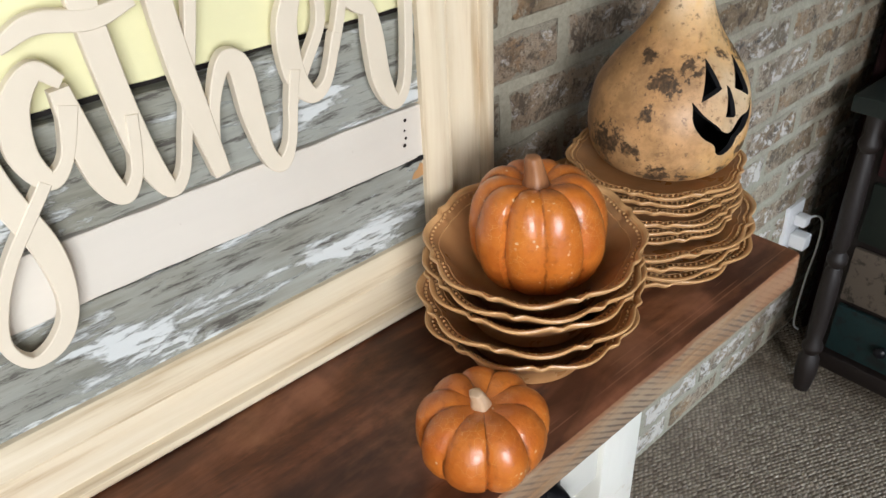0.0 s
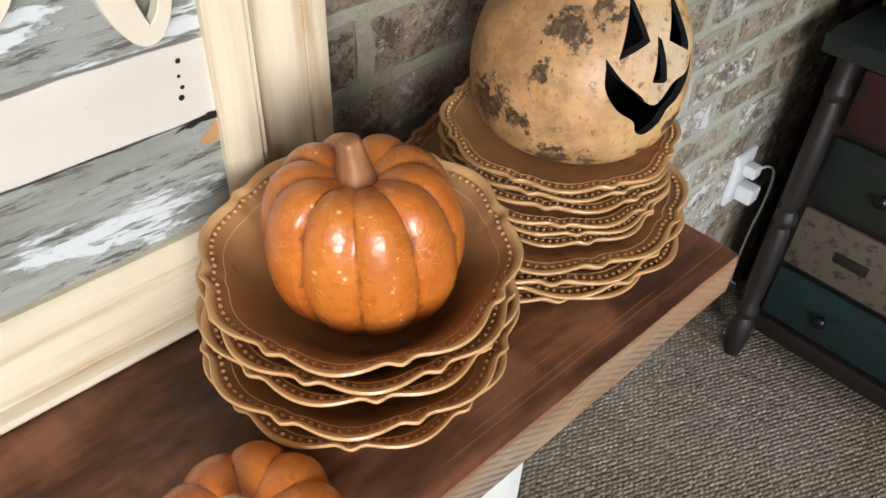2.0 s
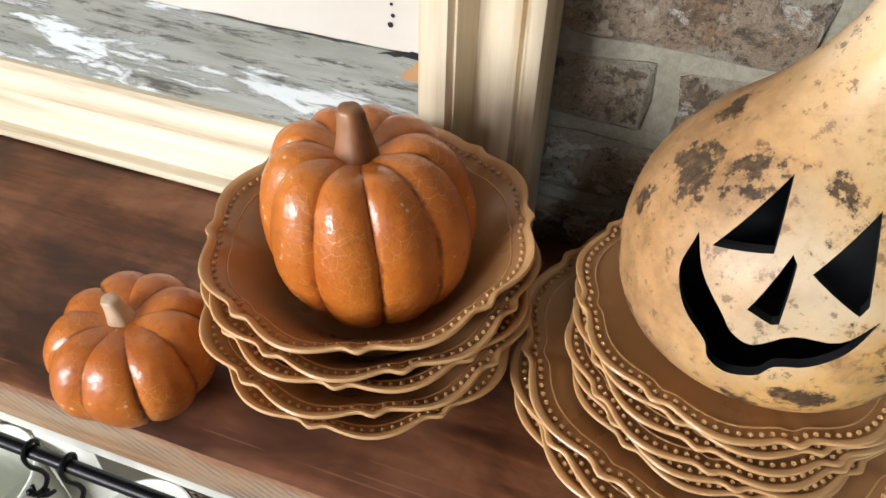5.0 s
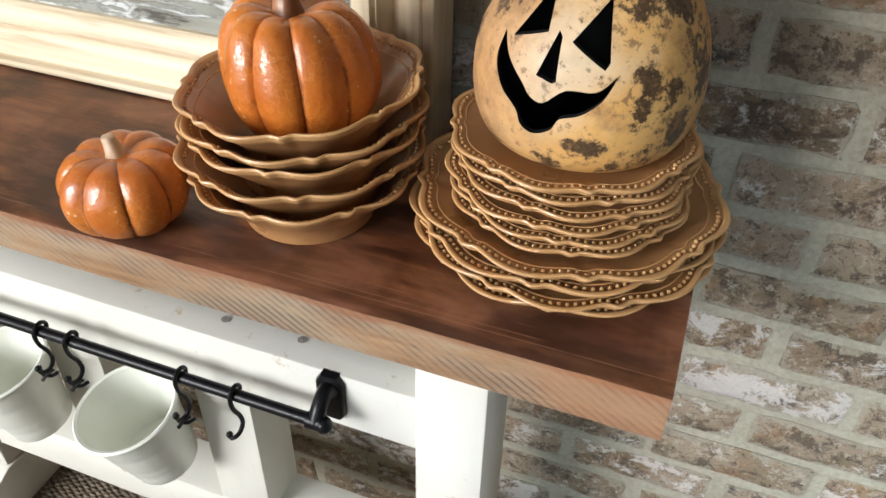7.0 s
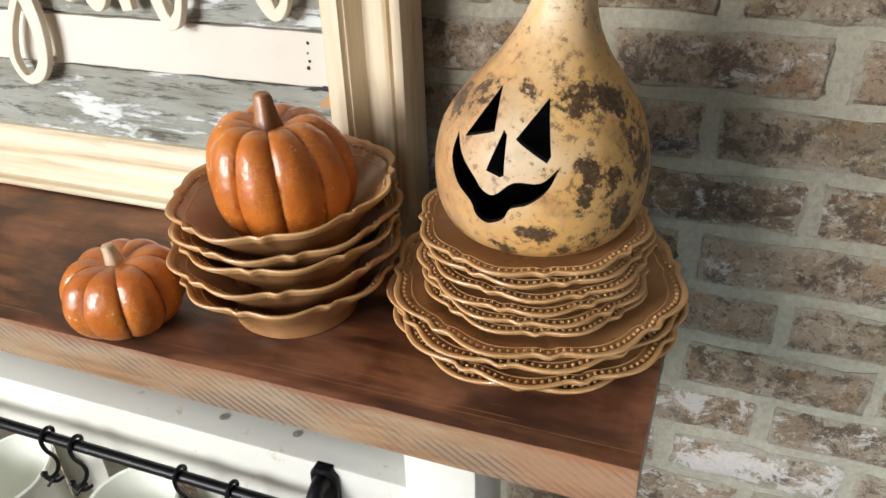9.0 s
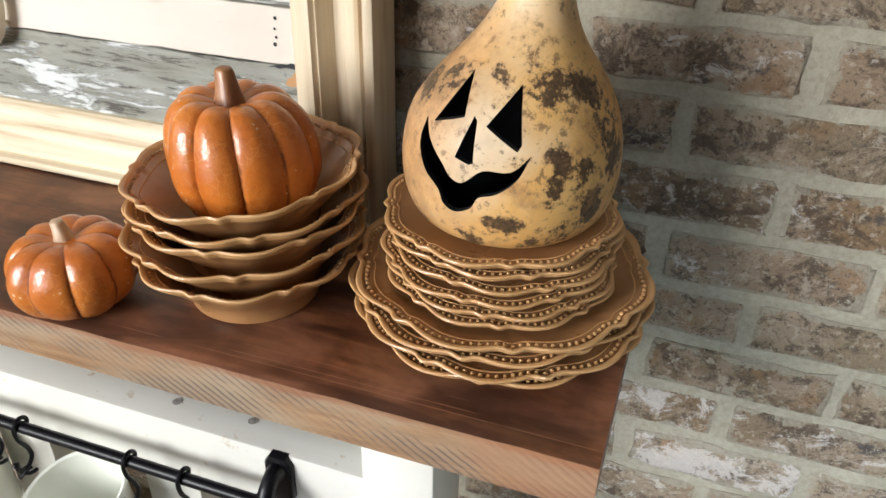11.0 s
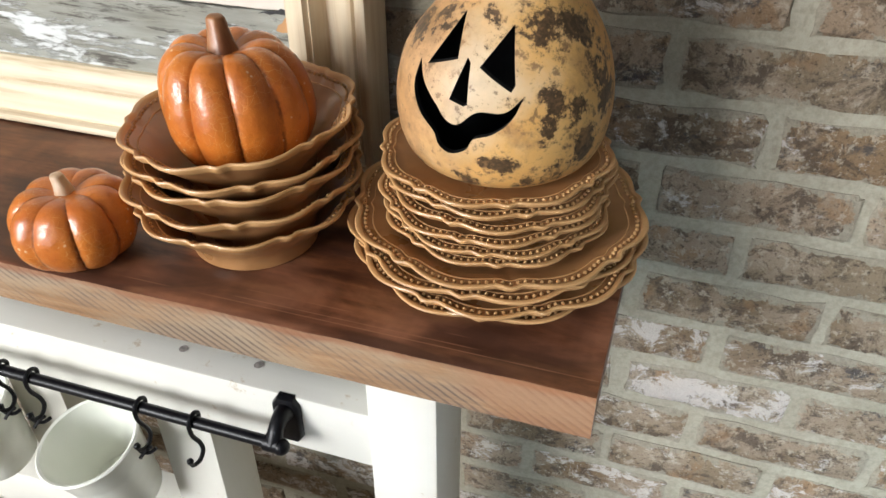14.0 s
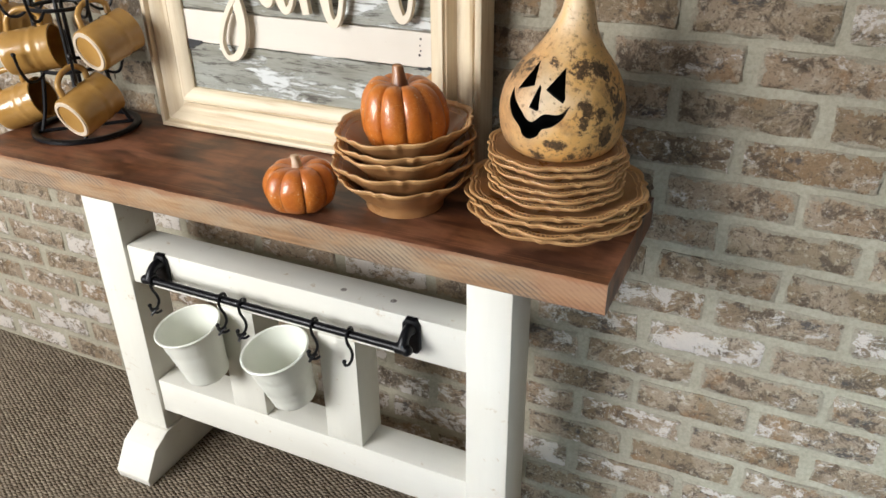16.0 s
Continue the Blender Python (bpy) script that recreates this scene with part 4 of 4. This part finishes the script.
b_under = [(0.004, 0.005), (0.51, 0.005), (0.52, 0.0005), (0.535, 0.0), (0.565, 0.0), (0.577, 0.0012), (0.582, 0.006), (0.61, 0.0165), (0.70, 0.0255), (0.78, 0.0345), (0.86, 0.0430), (0.955, 0.0525)]
bowl = scalloped("bowl", 0.1012, b_top, b_rim, b_under, 0.00165, 0.932, 0.0553, 102, "brown glazed bowl with scalloped beaded rim in a stack", "bowl", "stacked bowls", 0.02)
BX, BY = -0.4535, -0.1835
for k, (dx, dy, dz, size, tx, ty, tz) in enumerate(((-0.0055, 0.0015, 0.0, 1.035, 0.3, 0.4, 4), (-0.004, 0.0, 0.0215, 1.03, -0.6, -0.5, 26), (0.0, 0.003, 0.0440, 1.0, 0.6, -1.2, 12), (0.0015, 0.003, 0.0565, 0.99, 0.5, -2.0, 33), (0.003, 0.003, 0.0755, 0.975, 0.8, -4.2, 20))):
    m = pose(BX + dx, BY + dy, TABLE_Z + 0.0003 + dz, tx, ty, tz) @ Matrix.Diagonal((size, size, 1.0, 1.0))
    if k == 0:
        bowl.matrix_basis = m
    else:
        copy_thing(bowl, m)


# ---- pumpkins and gourd ----
def pumpkin(name, x, y, z, R, H, ribs, turn, lean, stem_pts, stem_mat, stem_label, label, skew=0.0):
    ob = thing(name, Matrix.Translation((x, y, z)) @ pose(0, 0, 0, lean[0], lean[1], turn), label, "pumpkin")
    rng = random.Random(ribs * 7 + round(R * 1000))
    wide = [1 + 0.10 * (rng.random() - 0.5) for _ in range(ribs)]
    rows = []
    nv, nu = 44, ribs * 14
    for j in range(nv + 1):
        ph = math.pi * (0.02 + 0.96 * j / nv)
        rr, zz = math.sin(ph) ** (0.74 if ph < math.pi / 2 else 0.60), -math.cos(ph)
        row = []
        for i in range(nu):
            a = 2 * math.pi * i / nu
            u = (i / 14) % 1.0
            k = int(i / 14)
            lobe = abs(math.sin(math.pi * u)) ** 0.68
            depth = (0.085 + 0.03 * math.sin(k * 2.7)) * (0.35 + 0.65 * rr)
            r = R * rr * (1 - depth + depth * lobe) * (1 + (wide[k] - 1) * lobe * 0.6)
            height = H / 2 * (1 + zz)
            dip = math.exp(-(rr / 0.42) ** 2)
            height -= (H * 0.105 * dip if zz > 0 else -H * 0.06 * dip)
            if zz > 0:
                height += H * 0.045 * lobe * rr
            r *= 1 + 0.022 * noise.noise((math.cos(a) * 2, math.sin(a) * 2, zz * 2 + R * 40)) + 0.006 * noise.noise((math.cos(a) * 9, math.sin(a) * 9, zz * 9))
            row.append((r * math.cos(a) - skew * (height / H) ** 2, r * math.sin(a), height))
        rows.append(row)
    low = min(p[2] for row in rows for p in row)
    bm = bmesh.new()
    loops(bm, [[(p[0], p[1], p[2] - low) for p in row] for row in rows])
    part("shell", bm, PUMPKIN if ribs == 10 else PUMPKIN_SMALL, ob)
    bm = bmesh.new()
    run = spline(stem_pts, 7)
    srows = []
    for p in run:
        srows.append([(p[0] + p[3] * (1 + 0.045 * math.cos(5 * b)) * math.cos(b), p[1] + p[3] * (1 + 0.045 * math.cos(5 * b)) * math.sin(b), p[2]) for b in np.linspace(0, 2 * math.pi, 25)[:-1]])
    loops(bm, srows)
    part("stem", bm, stem_mat, ob, stem_label)
    return ob


pumpkin("ceramic_pumpkin", -0.4510, -0.186, TABLE_Z + 0.0748 + 0.0108, 0.0650, 0.1205, 10, 12, (0, 1.0), [(-0.0085, 0, 0.096, 0.0165), (-0.009, 0.001, 0.1025, 0.0138), (-0.0095, 0.001, 0.111, 0.0112), (-0.0108, 0.002, 0.122, 0.0090), (-0.0120, 0.003, 0.1295, 0.0080), (-0.0124, 0.003, 0.1325, 0.0066), (-0.0125, 0.003, 0.1338, 0.0036)],
        STEM_BROWN, "glossy brown stem", "large orange crackle-glazed ceramic pumpkin sitting in the top bowl", 0.009)
pumpkin("ceramic_pumpkin", -0.597, -0.2575, TABLE_Z + 0.0005, 0.0568, 0.0775, 9, 30, (1.0, -2.0), [(0, 0, 0.055, 0.0125), (-0.001, 0.001, 0.064, 0.0098), (-0.002, 0.002, 0.073, 0.0076), (-0.0035, 0.0035, 0.079, 0.0064), (-0.0045, 0.0045, 0.083, 0.0058), (-0.0045, 0.0045, 0.0842, 0.0034)],
        STEM_PALE, "pale worn stem", "small orange crackle-glazed ceramic pumpkin standing on the plank")

GX, GY = -0.2205, -0.1644
gourd_prof = [(0.0015, 0.0), (0.028, 0.0002), (0.046, 0.0016), (0.0615, 0.0062), (0.0735, 0.0145), (0.0808, 0.0275), (0.0842, 0.043), (0.0850, 0.060), (0.0832, 0.077), (0.0785, 0.095), (0.0695, 0.112), (0.0585, 0.1275), (0.0465, 0.1415), (0.0365, 0.156), (0.0288, 0.171), (0.0232, 0.187), (0.0188, 0.203), (0.0160, 0.219), (0.0140, 0.233), (0.0095, 0.2405), (0.0015, 0.2425)]


def gourd_mesh(inset):
    bm = bmesh.new()
    run = spline(gourd_prof, 3)
    rows = []
    for r, z in run:
        zz = z if not inset else min(max(z, inset), 0.24 - inset)
        r = max(r - inset, 0.0008)
        lean = 0.013 * max(0, min(1, (z - 0.09) / 0.10)) ** 1.3
        row = []
        for i in range(72):
            a = 2 * math.pi * i / 72
            q = r * (1 + 0.014 * noise.noise((math.cos(a) * 1.3, math.sin(a) * 1.3, z * 12)))
            row.append((q * math.cos(a) + lean, q * math.sin(a), zz))
        rows.append(row)
    loops(bm, rows)
    return bm


def raw(name, bm, mats):
    me = bpy.data.meshes.new(name)
    bmesh.ops.recalc_face_normals(bm, faces=bm.faces)
    bm.to_mesh(me)
    bm.free()
    for m in mats:
        me.materials.append(m)
    return new(name, me)


# face openings in x and z, cut straight in from the front
openings = [
    [(-0.2395, 1.023), (-0.2633, 0.9875), (-0.2389, 0.9962)],
    [(-0.2034, 1.0194), (-0.2222, 0.9937), (-0.1985, 0.9800), (-0.1962, 0.9845)],
    [(-0.2317, 0.9985), (-0.2421, 0.9703), (-0.2309, 0.9675), (-0.2280, 0.9690), (-0.2290, 0.9955)],
    [(-0.2700, 0.9885), (-0.2738, 0.9703), (-0.2672, 0.9542), (-0.2543, 0.9434), (-0.2499, 0.9332), (-0.2404, 0.9290), (-0.2280, 0.9350), (-0.2224, 0.9446), (-0.2092, 0.9496), (-0.1965, 0.9609), (-0.1893, 0.9775),
     (-0.2014, 0.9662), (-0.2205, 0.9650), (-0.2349, 0.9535), (-0.2448, 0.9556), (-0.2509, 0.9624), (-0.2637, 0.9752)]]
outer, inner, cutter = raw("outer", gourd_mesh(0), [GOURD, CUT]), raw("inner", gourd_mesh(0.0055), [CUT]), None
bm = bmesh.new()
for poly in openings:
    if len(poly) > 9:
        # the mouth's lips are curved between its two corners
        lower, upper = spline(poly[:11], 4), spline([*poly[10:], poly[0]], 4)
        poly = [tuple(p) for p in (*lower[:-1], *upper[:-1])]
    loops(bm, [[(x - GX, y, z - GOURD_Z) for x, z in poly] for y in (-0.13, -0.02)])
cutter = raw("cutter", bm, [CUT])
for tool in (inner, cutter):
    mod = outer.modifiers.new("cut", "BOOLEAN")
    mod.operation, mod.solver, mod.object = "DIFFERENCE", "EXACT", tool
    mod.material_mode = "TRANSFER"
deps = bpy.context.evaluated_depsgraph_get()
shell = bpy.data.meshes.new_from_object(outer.evaluated_get(deps))
for ob in (outer, inner, cutter):
    bpy.data.objects.remove(ob)
shell.polygons.foreach_set("use_smooth", [True] * len(shell.polygons))
shell.set_sharp_from_angle(angle=radians(40))
gourd = thing("carved_gourd", (GX, GY, GOURD_Z + 0.0004), "dried tan blotched gourd with carved grinning face on stacked plates", "gourd")
body = new("gourd_shell", shell)
body.parent = gourd
tagged(body, "hollow skin with black-edged face openings")
bm = bmesh.new()
tube(bm, spline([(0.013, 0, 0.238, 0.0075), (0.014, 0.001, 0.248, 0.0058), (0.017, 0.002, 0.256, 0.0052), (0.020, 0.002, 0.262, 0.0056)], 5), 0.005, 10)
part("stem", bm, STEM_BROWN, gourd, "dry brown stem end")

# ---- mug rack ----
RX, RY = -1.192, -0.128
rack = thing("mug_rack", (RX, RY, TABLE_Z + 0.0004), "black wrought iron mug tree with a round base", "mug rack")
bm = turned(bmesh.new(), [(0.090, 0.0), (0.098, 0.0), (0.101, 0.002), (0.101, 0.007), (0.098, 0.009), (0.090, 0.009), (0.087, 0.007), (0.087, 0.002), (0.090, 0.0)], 56, cap=False)
part("base_ring", bm, IRON, rack)
for turn in (0, 90):
    c, w = math.cos(radians(turn + 45)), math.sin(radians(turn + 45))
    part("cross_bar", tube(bmesh.new(), [(-0.089 * c, -0.089 * w, 0.0046), (0.089 * c, 0.089 * w, 0.0046)], 0.0036, 8), IRON, rack)
for k in range(4):
    a = math.pi / 4 + k * math.pi / 2
    c, s = math.cos(a), math.sin(a)
    part("post", tube(bmesh.new(), spline([(0.080 * c, 0.080 * s, 0.006), (0.066 * c, 0.066 * s, 0.05), (0.052 * c, 0.052 * s, 0.14), (0.046 * c, 0.046 * s, 0.25), (0.03 * c, 0.03 * s, 0.33), (0.0, 0.0, 0.37)], 6), 0.0038, 8), IRON, rack)
for z, r in ((0.125, 0.055), (0.235, 0.050)):
    part("hoop", tube(bmesh.new(), [(r * math.cos(a), r * math.sin(a), z) for a in np.linspace(0, 2 * math.pi, 40)], 0.0038, 8), IRON, rack)
arms = []
for z, r, first in ((0.125, 0.055, 20), (0.235, 0.050, 50)):
    for k in range(6):
        a = radians(first + 60 * k)
        c, s = math.cos(a), math.sin(a)
        run = spline([(r * c, r * s, z), ((r + 0.018) * c, (r + 0.018) * s, z - 0.012), ((r + 0.036) * c, (r + 0.036) * s, z - 0.008), ((r + 0.046) * c, (r + 0.046) * s, z + 0.015), ((r + 0.050) * c, (r + 0.050) * s, z + 0.042)], 6)
        part("hook_arm", tube(bmesh.new(), run, 0.0029, 7), IRON, rack)
        part("arm_tip", ball(bmesh.new(), tuple(run[-1]), 0.0045, 8, 6), IRON, rack)


def mug(centre, mouth_way, handle_way):
    """A mug by its middle, the way its mouth faces and the way its handle points."""
    zx = Vector(mouth_way).normalized()
    hx = Vector(handle_way)
    hx = (hx - zx * hx.dot(zx)).normalized()
    m = Matrix((hx, zx.cross(hx), zx)).transposed().to_4x4()
    ob = thing("mug", Matrix.Translation(centre) @ m, "mustard glazed stoneware mug hanging by its handle", "mug", "mugs on the rack")
    R, H = 0.0405, 0.094
    out = [(R - 0.006, -H / 2 + 0.0022), (R - 0.002, -H / 2 + 0.003), (R, -H / 2 + 0.009)]
    for k in range(1, 16):
        z = -H / 2 + 0.009 + (H - 0.014) * k / 16
        out.append((R - (0.0011 if k in (9, 12) else 0) + 0.0008 * (k in (10, 11)), z))
    out += [(R + 0.0005, H / 2 - 0.003), (R + 0.0002, H / 2), (R - 0.003, H / 2), (R - 0.0042, H / 2 - 0.004), (R - 0.0045, -H / 2 + 0.012), (R - 0.010, -H / 2 + 0.0075), (0.001, -H / 2 + 0.007)]
    bm = turned(bmesh.new(), [(0.001, -H / 2 + 0.0022), *out], 40)
    part("mug_body", bm, MUSTARD, ob)
    bm = turned(bmesh.new(), [(R - 0.0115, -H / 2 + 0.0025), (R - 0.011, -H / 2), (R - 0.005, -H / 2), (R - 0.0035, -H / 2 + 0.0032)], 40, cap=False)
    part("foot_ring", bm, UNGLAZED, ob, "pale unglazed foot ring")
    run = spline([(R - 0.001, 0, 0.030, 0.006), (R + 0.016, 0, 0.034, 0.0056), (R + 0.030, 0, 0.020, 0.0054), (R + 0.032, 0, -0.004, 0.0054), (R + 0.020, 0, -0.024, 0.0056), (R - 0.001, 0, -0.030, 0.0062)], 6)
    part("handle", tube(bmesh.new(), run, 0.0055, 10), MUSTARD, ob)
    return ob


RIGHT, AHEAD, UP = Vector((0.64, 0.77, 0)), Vector((-0.77, 0.64, 0)), Vector((0, 0, 1))
for c, way, grip in (((-1.120, -0.172, 0.838), RIGHT * 0.72 + UP * 0.30 + AHEAD * 0.50, UP - RIGHT * 0.55),
                     ((-1.088, -0.125, 0.950), RIGHT * 0.70 + UP * 0.22 + AHEAD * 0.45, UP - RIGHT * 0.60),
                     ((-1.226, -0.178, 0.932), RIGHT * 0.80 + UP * 0.12 - AHEAD * 0.30, UP * 1.0 + RIGHT * 0.1),
                     ((-1.308, -0.165, 0.814), RIGHT * 0.72 + UP * 0.30 - AHEAD * 0.42, UP - RIGHT * 0.3),
                     ((-1.330, -0.110, 0.955), RIGHT * -0.7 + UP * 0.2 - AHEAD * 0.3, UP + RIGHT * 0.5)):
    mug(c, way, grip)

# ---- wall socket with plug ----
socket = thing("wall_socket", (0.606, 0.0, 0.362), "white double wall socket on the brick wall", "socket")
part("cover_plate", box(bmesh.new(), -0.035, 0.035, -0.0065, 0.0055, -0.058, 0.058, 0.003), PLASTIC, socket)
for dz in (-0.021, 0.021):
    part("outlet_face", box(bmesh.new(), -0.0165, 0.0165, -0.0085, -0.0066, dz - 0.0135, dz + 0.0135, 0.0008), PLASTIC, socket)
plug = thing("charger_plug", (0.607, -0.0088, 0.338), "white cube charger plugged into the wall socket", "charger")
part("charger_body", box(bmesh.new(), -0.017, 0.017, -0.036, 0.0, -0.020, 0.014, 0.004, 3), PLASTIC, plug)
plug = thing("power_plug", (0.607, -0.0088, 0.384), "white flat power plug with a cable running down", "plug")
part("plug_body", box(bmesh.new(), -0.013, 0.015, -0.026, 0.0, -0.012, 0.012, 0.004, 3), PLASTIC, plug)
part("cable", tube(bmesh.new(), spline([(0.012, -0.018, 0.0), (0.045, -0.024, -0.004), (0.072, -0.03, -0.03), (0.080, -0.03, -0.10), (0.075, -0.025, -0.20), (0.09, -0.02, -0.33), (0.13, -0.02, -0.378)], 8), 0.0027, 8), PLASTIC, plug)

# ---- chest of drawers with a pot on it ----
chest = thing("chest_of_drawers", (0.80, -0.55, 0.0), "dark chest of drawers with red, green, beige and teal distressed fronts", "chest of drawers")


def chest_part(name, bm, mat, parent=None, label=""):
    bmesh.ops.translate(bm, verts=bm.verts, vec=(-0.80, 0.55, 0))
    return part(name, bm, mat, parent or chest, label)


chest_part("carcass", box(bmesh.new(), 0.632, 0.985, -0.985, -0.082, 0.075, 0.662, 0.003), DARKWOOD)
top_slab = chest_part("top", box(bmesh.new(), 0.578, 1.01, -1.03, -0.068, 0.6625, 0.697, 0.005), BLACKGREEN, label="dark green-black painted top")
chest_part("base_moulding", box(bmesh.new(), 0.612, 0.99, -0.975, -0.125, 0.030, 0.0745, 0.006), DARKWOOD)
for y, out in ((-0.112, 1), (-0.988, -1)):
    prof = [(0.017, 0.0), (0.019, 0.012), (0.024, 0.05), (0.023, 0.085), (0.015, 0.10), (0.022, 0.112), (0.023, 0.122), (0.016, 0.134), (0.0185, 0.17), (0.020, 0.26), (0.0175, 0.315), (0.013, 0.325), (0.021, 0.338), (0.021, 0.350), (0.013, 0.362), (0.0175, 0.38), (0.020, 0.47), (0.0165, 0.575), (0.013, 0.585), (0.021, 0.597), (0.021, 0.607), (0.015, 0.618), (0.018, 0.662)]
    bm = turned(bmesh.new(), prof, 20, lambda a, r, z, y=y, out=out: (0.604 - 0.050 * (1 - z / 0.662) + r * math.cos(a), y - out * 0.020 * (1 - z / 0.662) + r * math.sin(a), z))
    chest_part("corner_post", bm, DARKWOOD, label="turned dark wooden corner post")
for z0, z1, mat, lab in ((0.532, 0.645, RED, "distressed red drawer front"), (0.378, 0.515, GREEN, "distressed dark green drawer front"), (0.226, 0.360, BEIGE, "distressed beige drawer front"), (0.085, 0.211, TEAL, "distressed teal drawer front")):
    front = chest_part("drawer_front", box(bmesh.new(), 0.617, 0.6315, -0.965, -0.137, z0, z1, 0.004), mat, label=lab)
    for y in (-0.252, -0.85):
        zc = (z0 + z1) / 2
        if mat is BEIGE:
            bm = box(bmesh.new(), 0.613, 0.6165, y - 0.032, y + 0.032, zc - 0.011, zc + 0.011, 0.001)
            handle = chest_part("label_holder", bm, DARKWOOD, front, "small metal label holder")
        else:
            bm = turned(bmesh.new(), [(0.006, 0.0), (0.006, 0.010), (0.012, 0.014), (0.013, 0.020), (0.008, 0.025), (0.001, 0.026)], 14)
            bmesh.ops.transform(bm, matrix=pose(0.6165, y, zc, 0, -90, 0), verts=bm.verts)
            handle = chest_part("knob", bm, IRON, front, "dark round knob")

pot = thing("ceramic_pot", Matrix.Translation((0.750, -0.165, 0.6975)) @ Matrix.Scale(0.92, 4), "green glazed ceramic pot with scrolled relief on the chest", "pot")
bm = turned(bmesh.new(), [(0.001, 0.0), (0.066, 0.0), (0.071, 0.006), (0.078, 0.02), (0.090, 0.06), (0.096, 0.10), (0.094, 0.14), (0.083, 0.18), (0.070, 0.205), (0.074, 0.214), (0.071, 0.218), (0.064, 0.205), (0.076, 0.17), (0.088, 0.12), (0.080, 0.05), (0.060, 0.01), (0.001, 0.008)], 48)
part("pot_body", bm, VASE, pot)
for row, (z, r) in enumerate(((0.028, 0.082), (0.068, 0.0925), (0.110, 0.0965), (0.152, 0.0905))):
    for k in range(10):
        a = 2 * math.pi * (k + 0.5 * (row % 2)) / 10
        pts = []
        for q in np.linspace(0, 1, 26):
            sp, rad = 4.2 * math.pi * q, 0.019 * (1 - 0.8 * q)
            du, dv = rad * math.cos(sp), rad * math.sin(sp)
            pts.append(((r + 0.002) * math.cos(a + du / r), (r + 0.002) * math.sin(a + du / r), z + dv, 0.0042 - 0.0015 * q))
        part("scroll", tube(bmesh.new(), pts, 0.004, 6), VASE, pot)

# ---- bricks ----

def brick_verts(rng, length):
    """One tumbled brick seen from the room: front face y about 0, edges worn."""
    us, vs = (0.0, 0.022, 0.2, 0.42, 0.6, 0.8, 0.978, 1.0), (0.0, 0.07, 0.5, 0.93, 1.0)
    nx, nz = len(us) - 1, len(vs) - 1
    pts = []
    for j, v in enumerate(vs):
        for i, u in enumerate(us):
            rim = i in (0, nx) or j in (0, nz)
            corner = i in (0, nx) and j in (0, nz)
            x = (u - 0.5) * length + rng.uniform(-1, 1) * (0.0034 if i in (0, 1, nx - 1, nx) else 0.008)
            z = (v - 0.5) * BH + rng.uniform(-1, 1) * (0.0032 if j != 2 else 0.006)
            if corner:
                x, z = x * (1 - rng.uniform(0, 0.018)), z * (1 - rng.uniform(0, 0.07))
            y = rng.uniform(0.0012, 0.0032) if rim else rng.uniform(-0.0014, 0.0010)
            pts.append((x, y, z))
    w = nx + 1
    faces = [(j * w + i, j * w + i + 1, (j + 1) * w + i + 1, (j + 1) * w + i) for j in range(nz) for i in range(nx)]
    ring = [*range(nx + 1), *(j * w + nx for j in range(1, nz + 1)), *(nz * w + i for i in range(nx - 1, -1, -1)), *(j * w for j in range(nz - 1, 0, -1))]
    base = len(pts)
    for k in ring:
        pts.append((pts[k][0] * 1.004, 0.011, pts[k][2] * 1.01))
    n = len(ring)
    faces += [(ring[k], base + k, base + (k + 1) % n, ring[(k + 1) % n]) for k in range(n)]
    return pts, faces


rng = random.Random(21)
kinds = []
for k in range(12):
    pts, faces = brick_verts(rng, BL * rng.uniform(0.975, 1.0))
    me = bpy.data.meshes.new("brick")
    me.from_pydata(pts, [], faces)
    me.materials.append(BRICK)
    me.polygons.foreach_set("use_smooth", [True] * len(faces))
    me.set_sharp_from_angle(angle=radians(30))
    kinds.append(me)
far_pts, far_faces = [], []
for course in range(0, 36):
    zc = 0.0655 - BH / 2 + COURSE * course
    if zc + BH / 2 > TOP:
        break
    shift_x = 0.003 + (0.0 if course % 2 == 0 else PITCH / 2)
    for i in range(-17, 8):
        xc = shift_x + PITCH * (i + 0.5) + rng.uniform(-0.003, 0.003)
        if xc - BL / 2 < X0 or xc + BL / 2 > X1:
            continue
        dz, dy, tilt = rng.uniform(-0.0015, 0.0015), rng.uniform(-0.001, 0.0018), rng.uniform(-0.5, 0.5)
        if abs(xc - 0.606) < 0.12 and 0.30 < zc < 0.42:
            dy = 0.002
        if -2.05 < xc < 0.78 and zc < 1.32:
            ob = new("brick", kinds[rng.randrange(12)])
            ob.matrix_basis = pose(xc, dy, zc + dz, 0, tilt, 0)
            ob.parent = wall
        else:
            pts, faces = brick_verts(rng, BL * rng.uniform(0.975, 1.0))
            base = len(far_pts)
            far_pts += [(x + xc, y + dy, z + zc + dz) for x, y, z in pts]
            far_faces += [tuple(v + base for v in f) for f in faces]
me = bpy.data.meshes.new("bricks_beyond")
me.from_pydata(far_pts, [], far_faces)
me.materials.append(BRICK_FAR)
me.polygons.foreach_set("use_smooth", [True] * len(far_faces))
me.set_sharp_from_angle(angle=radians(30))
rest = new("bricks_beyond", me)
rest.parent = wall
tagged(rest, "more tumbled brown bricks of the same wall", kind="stuff")
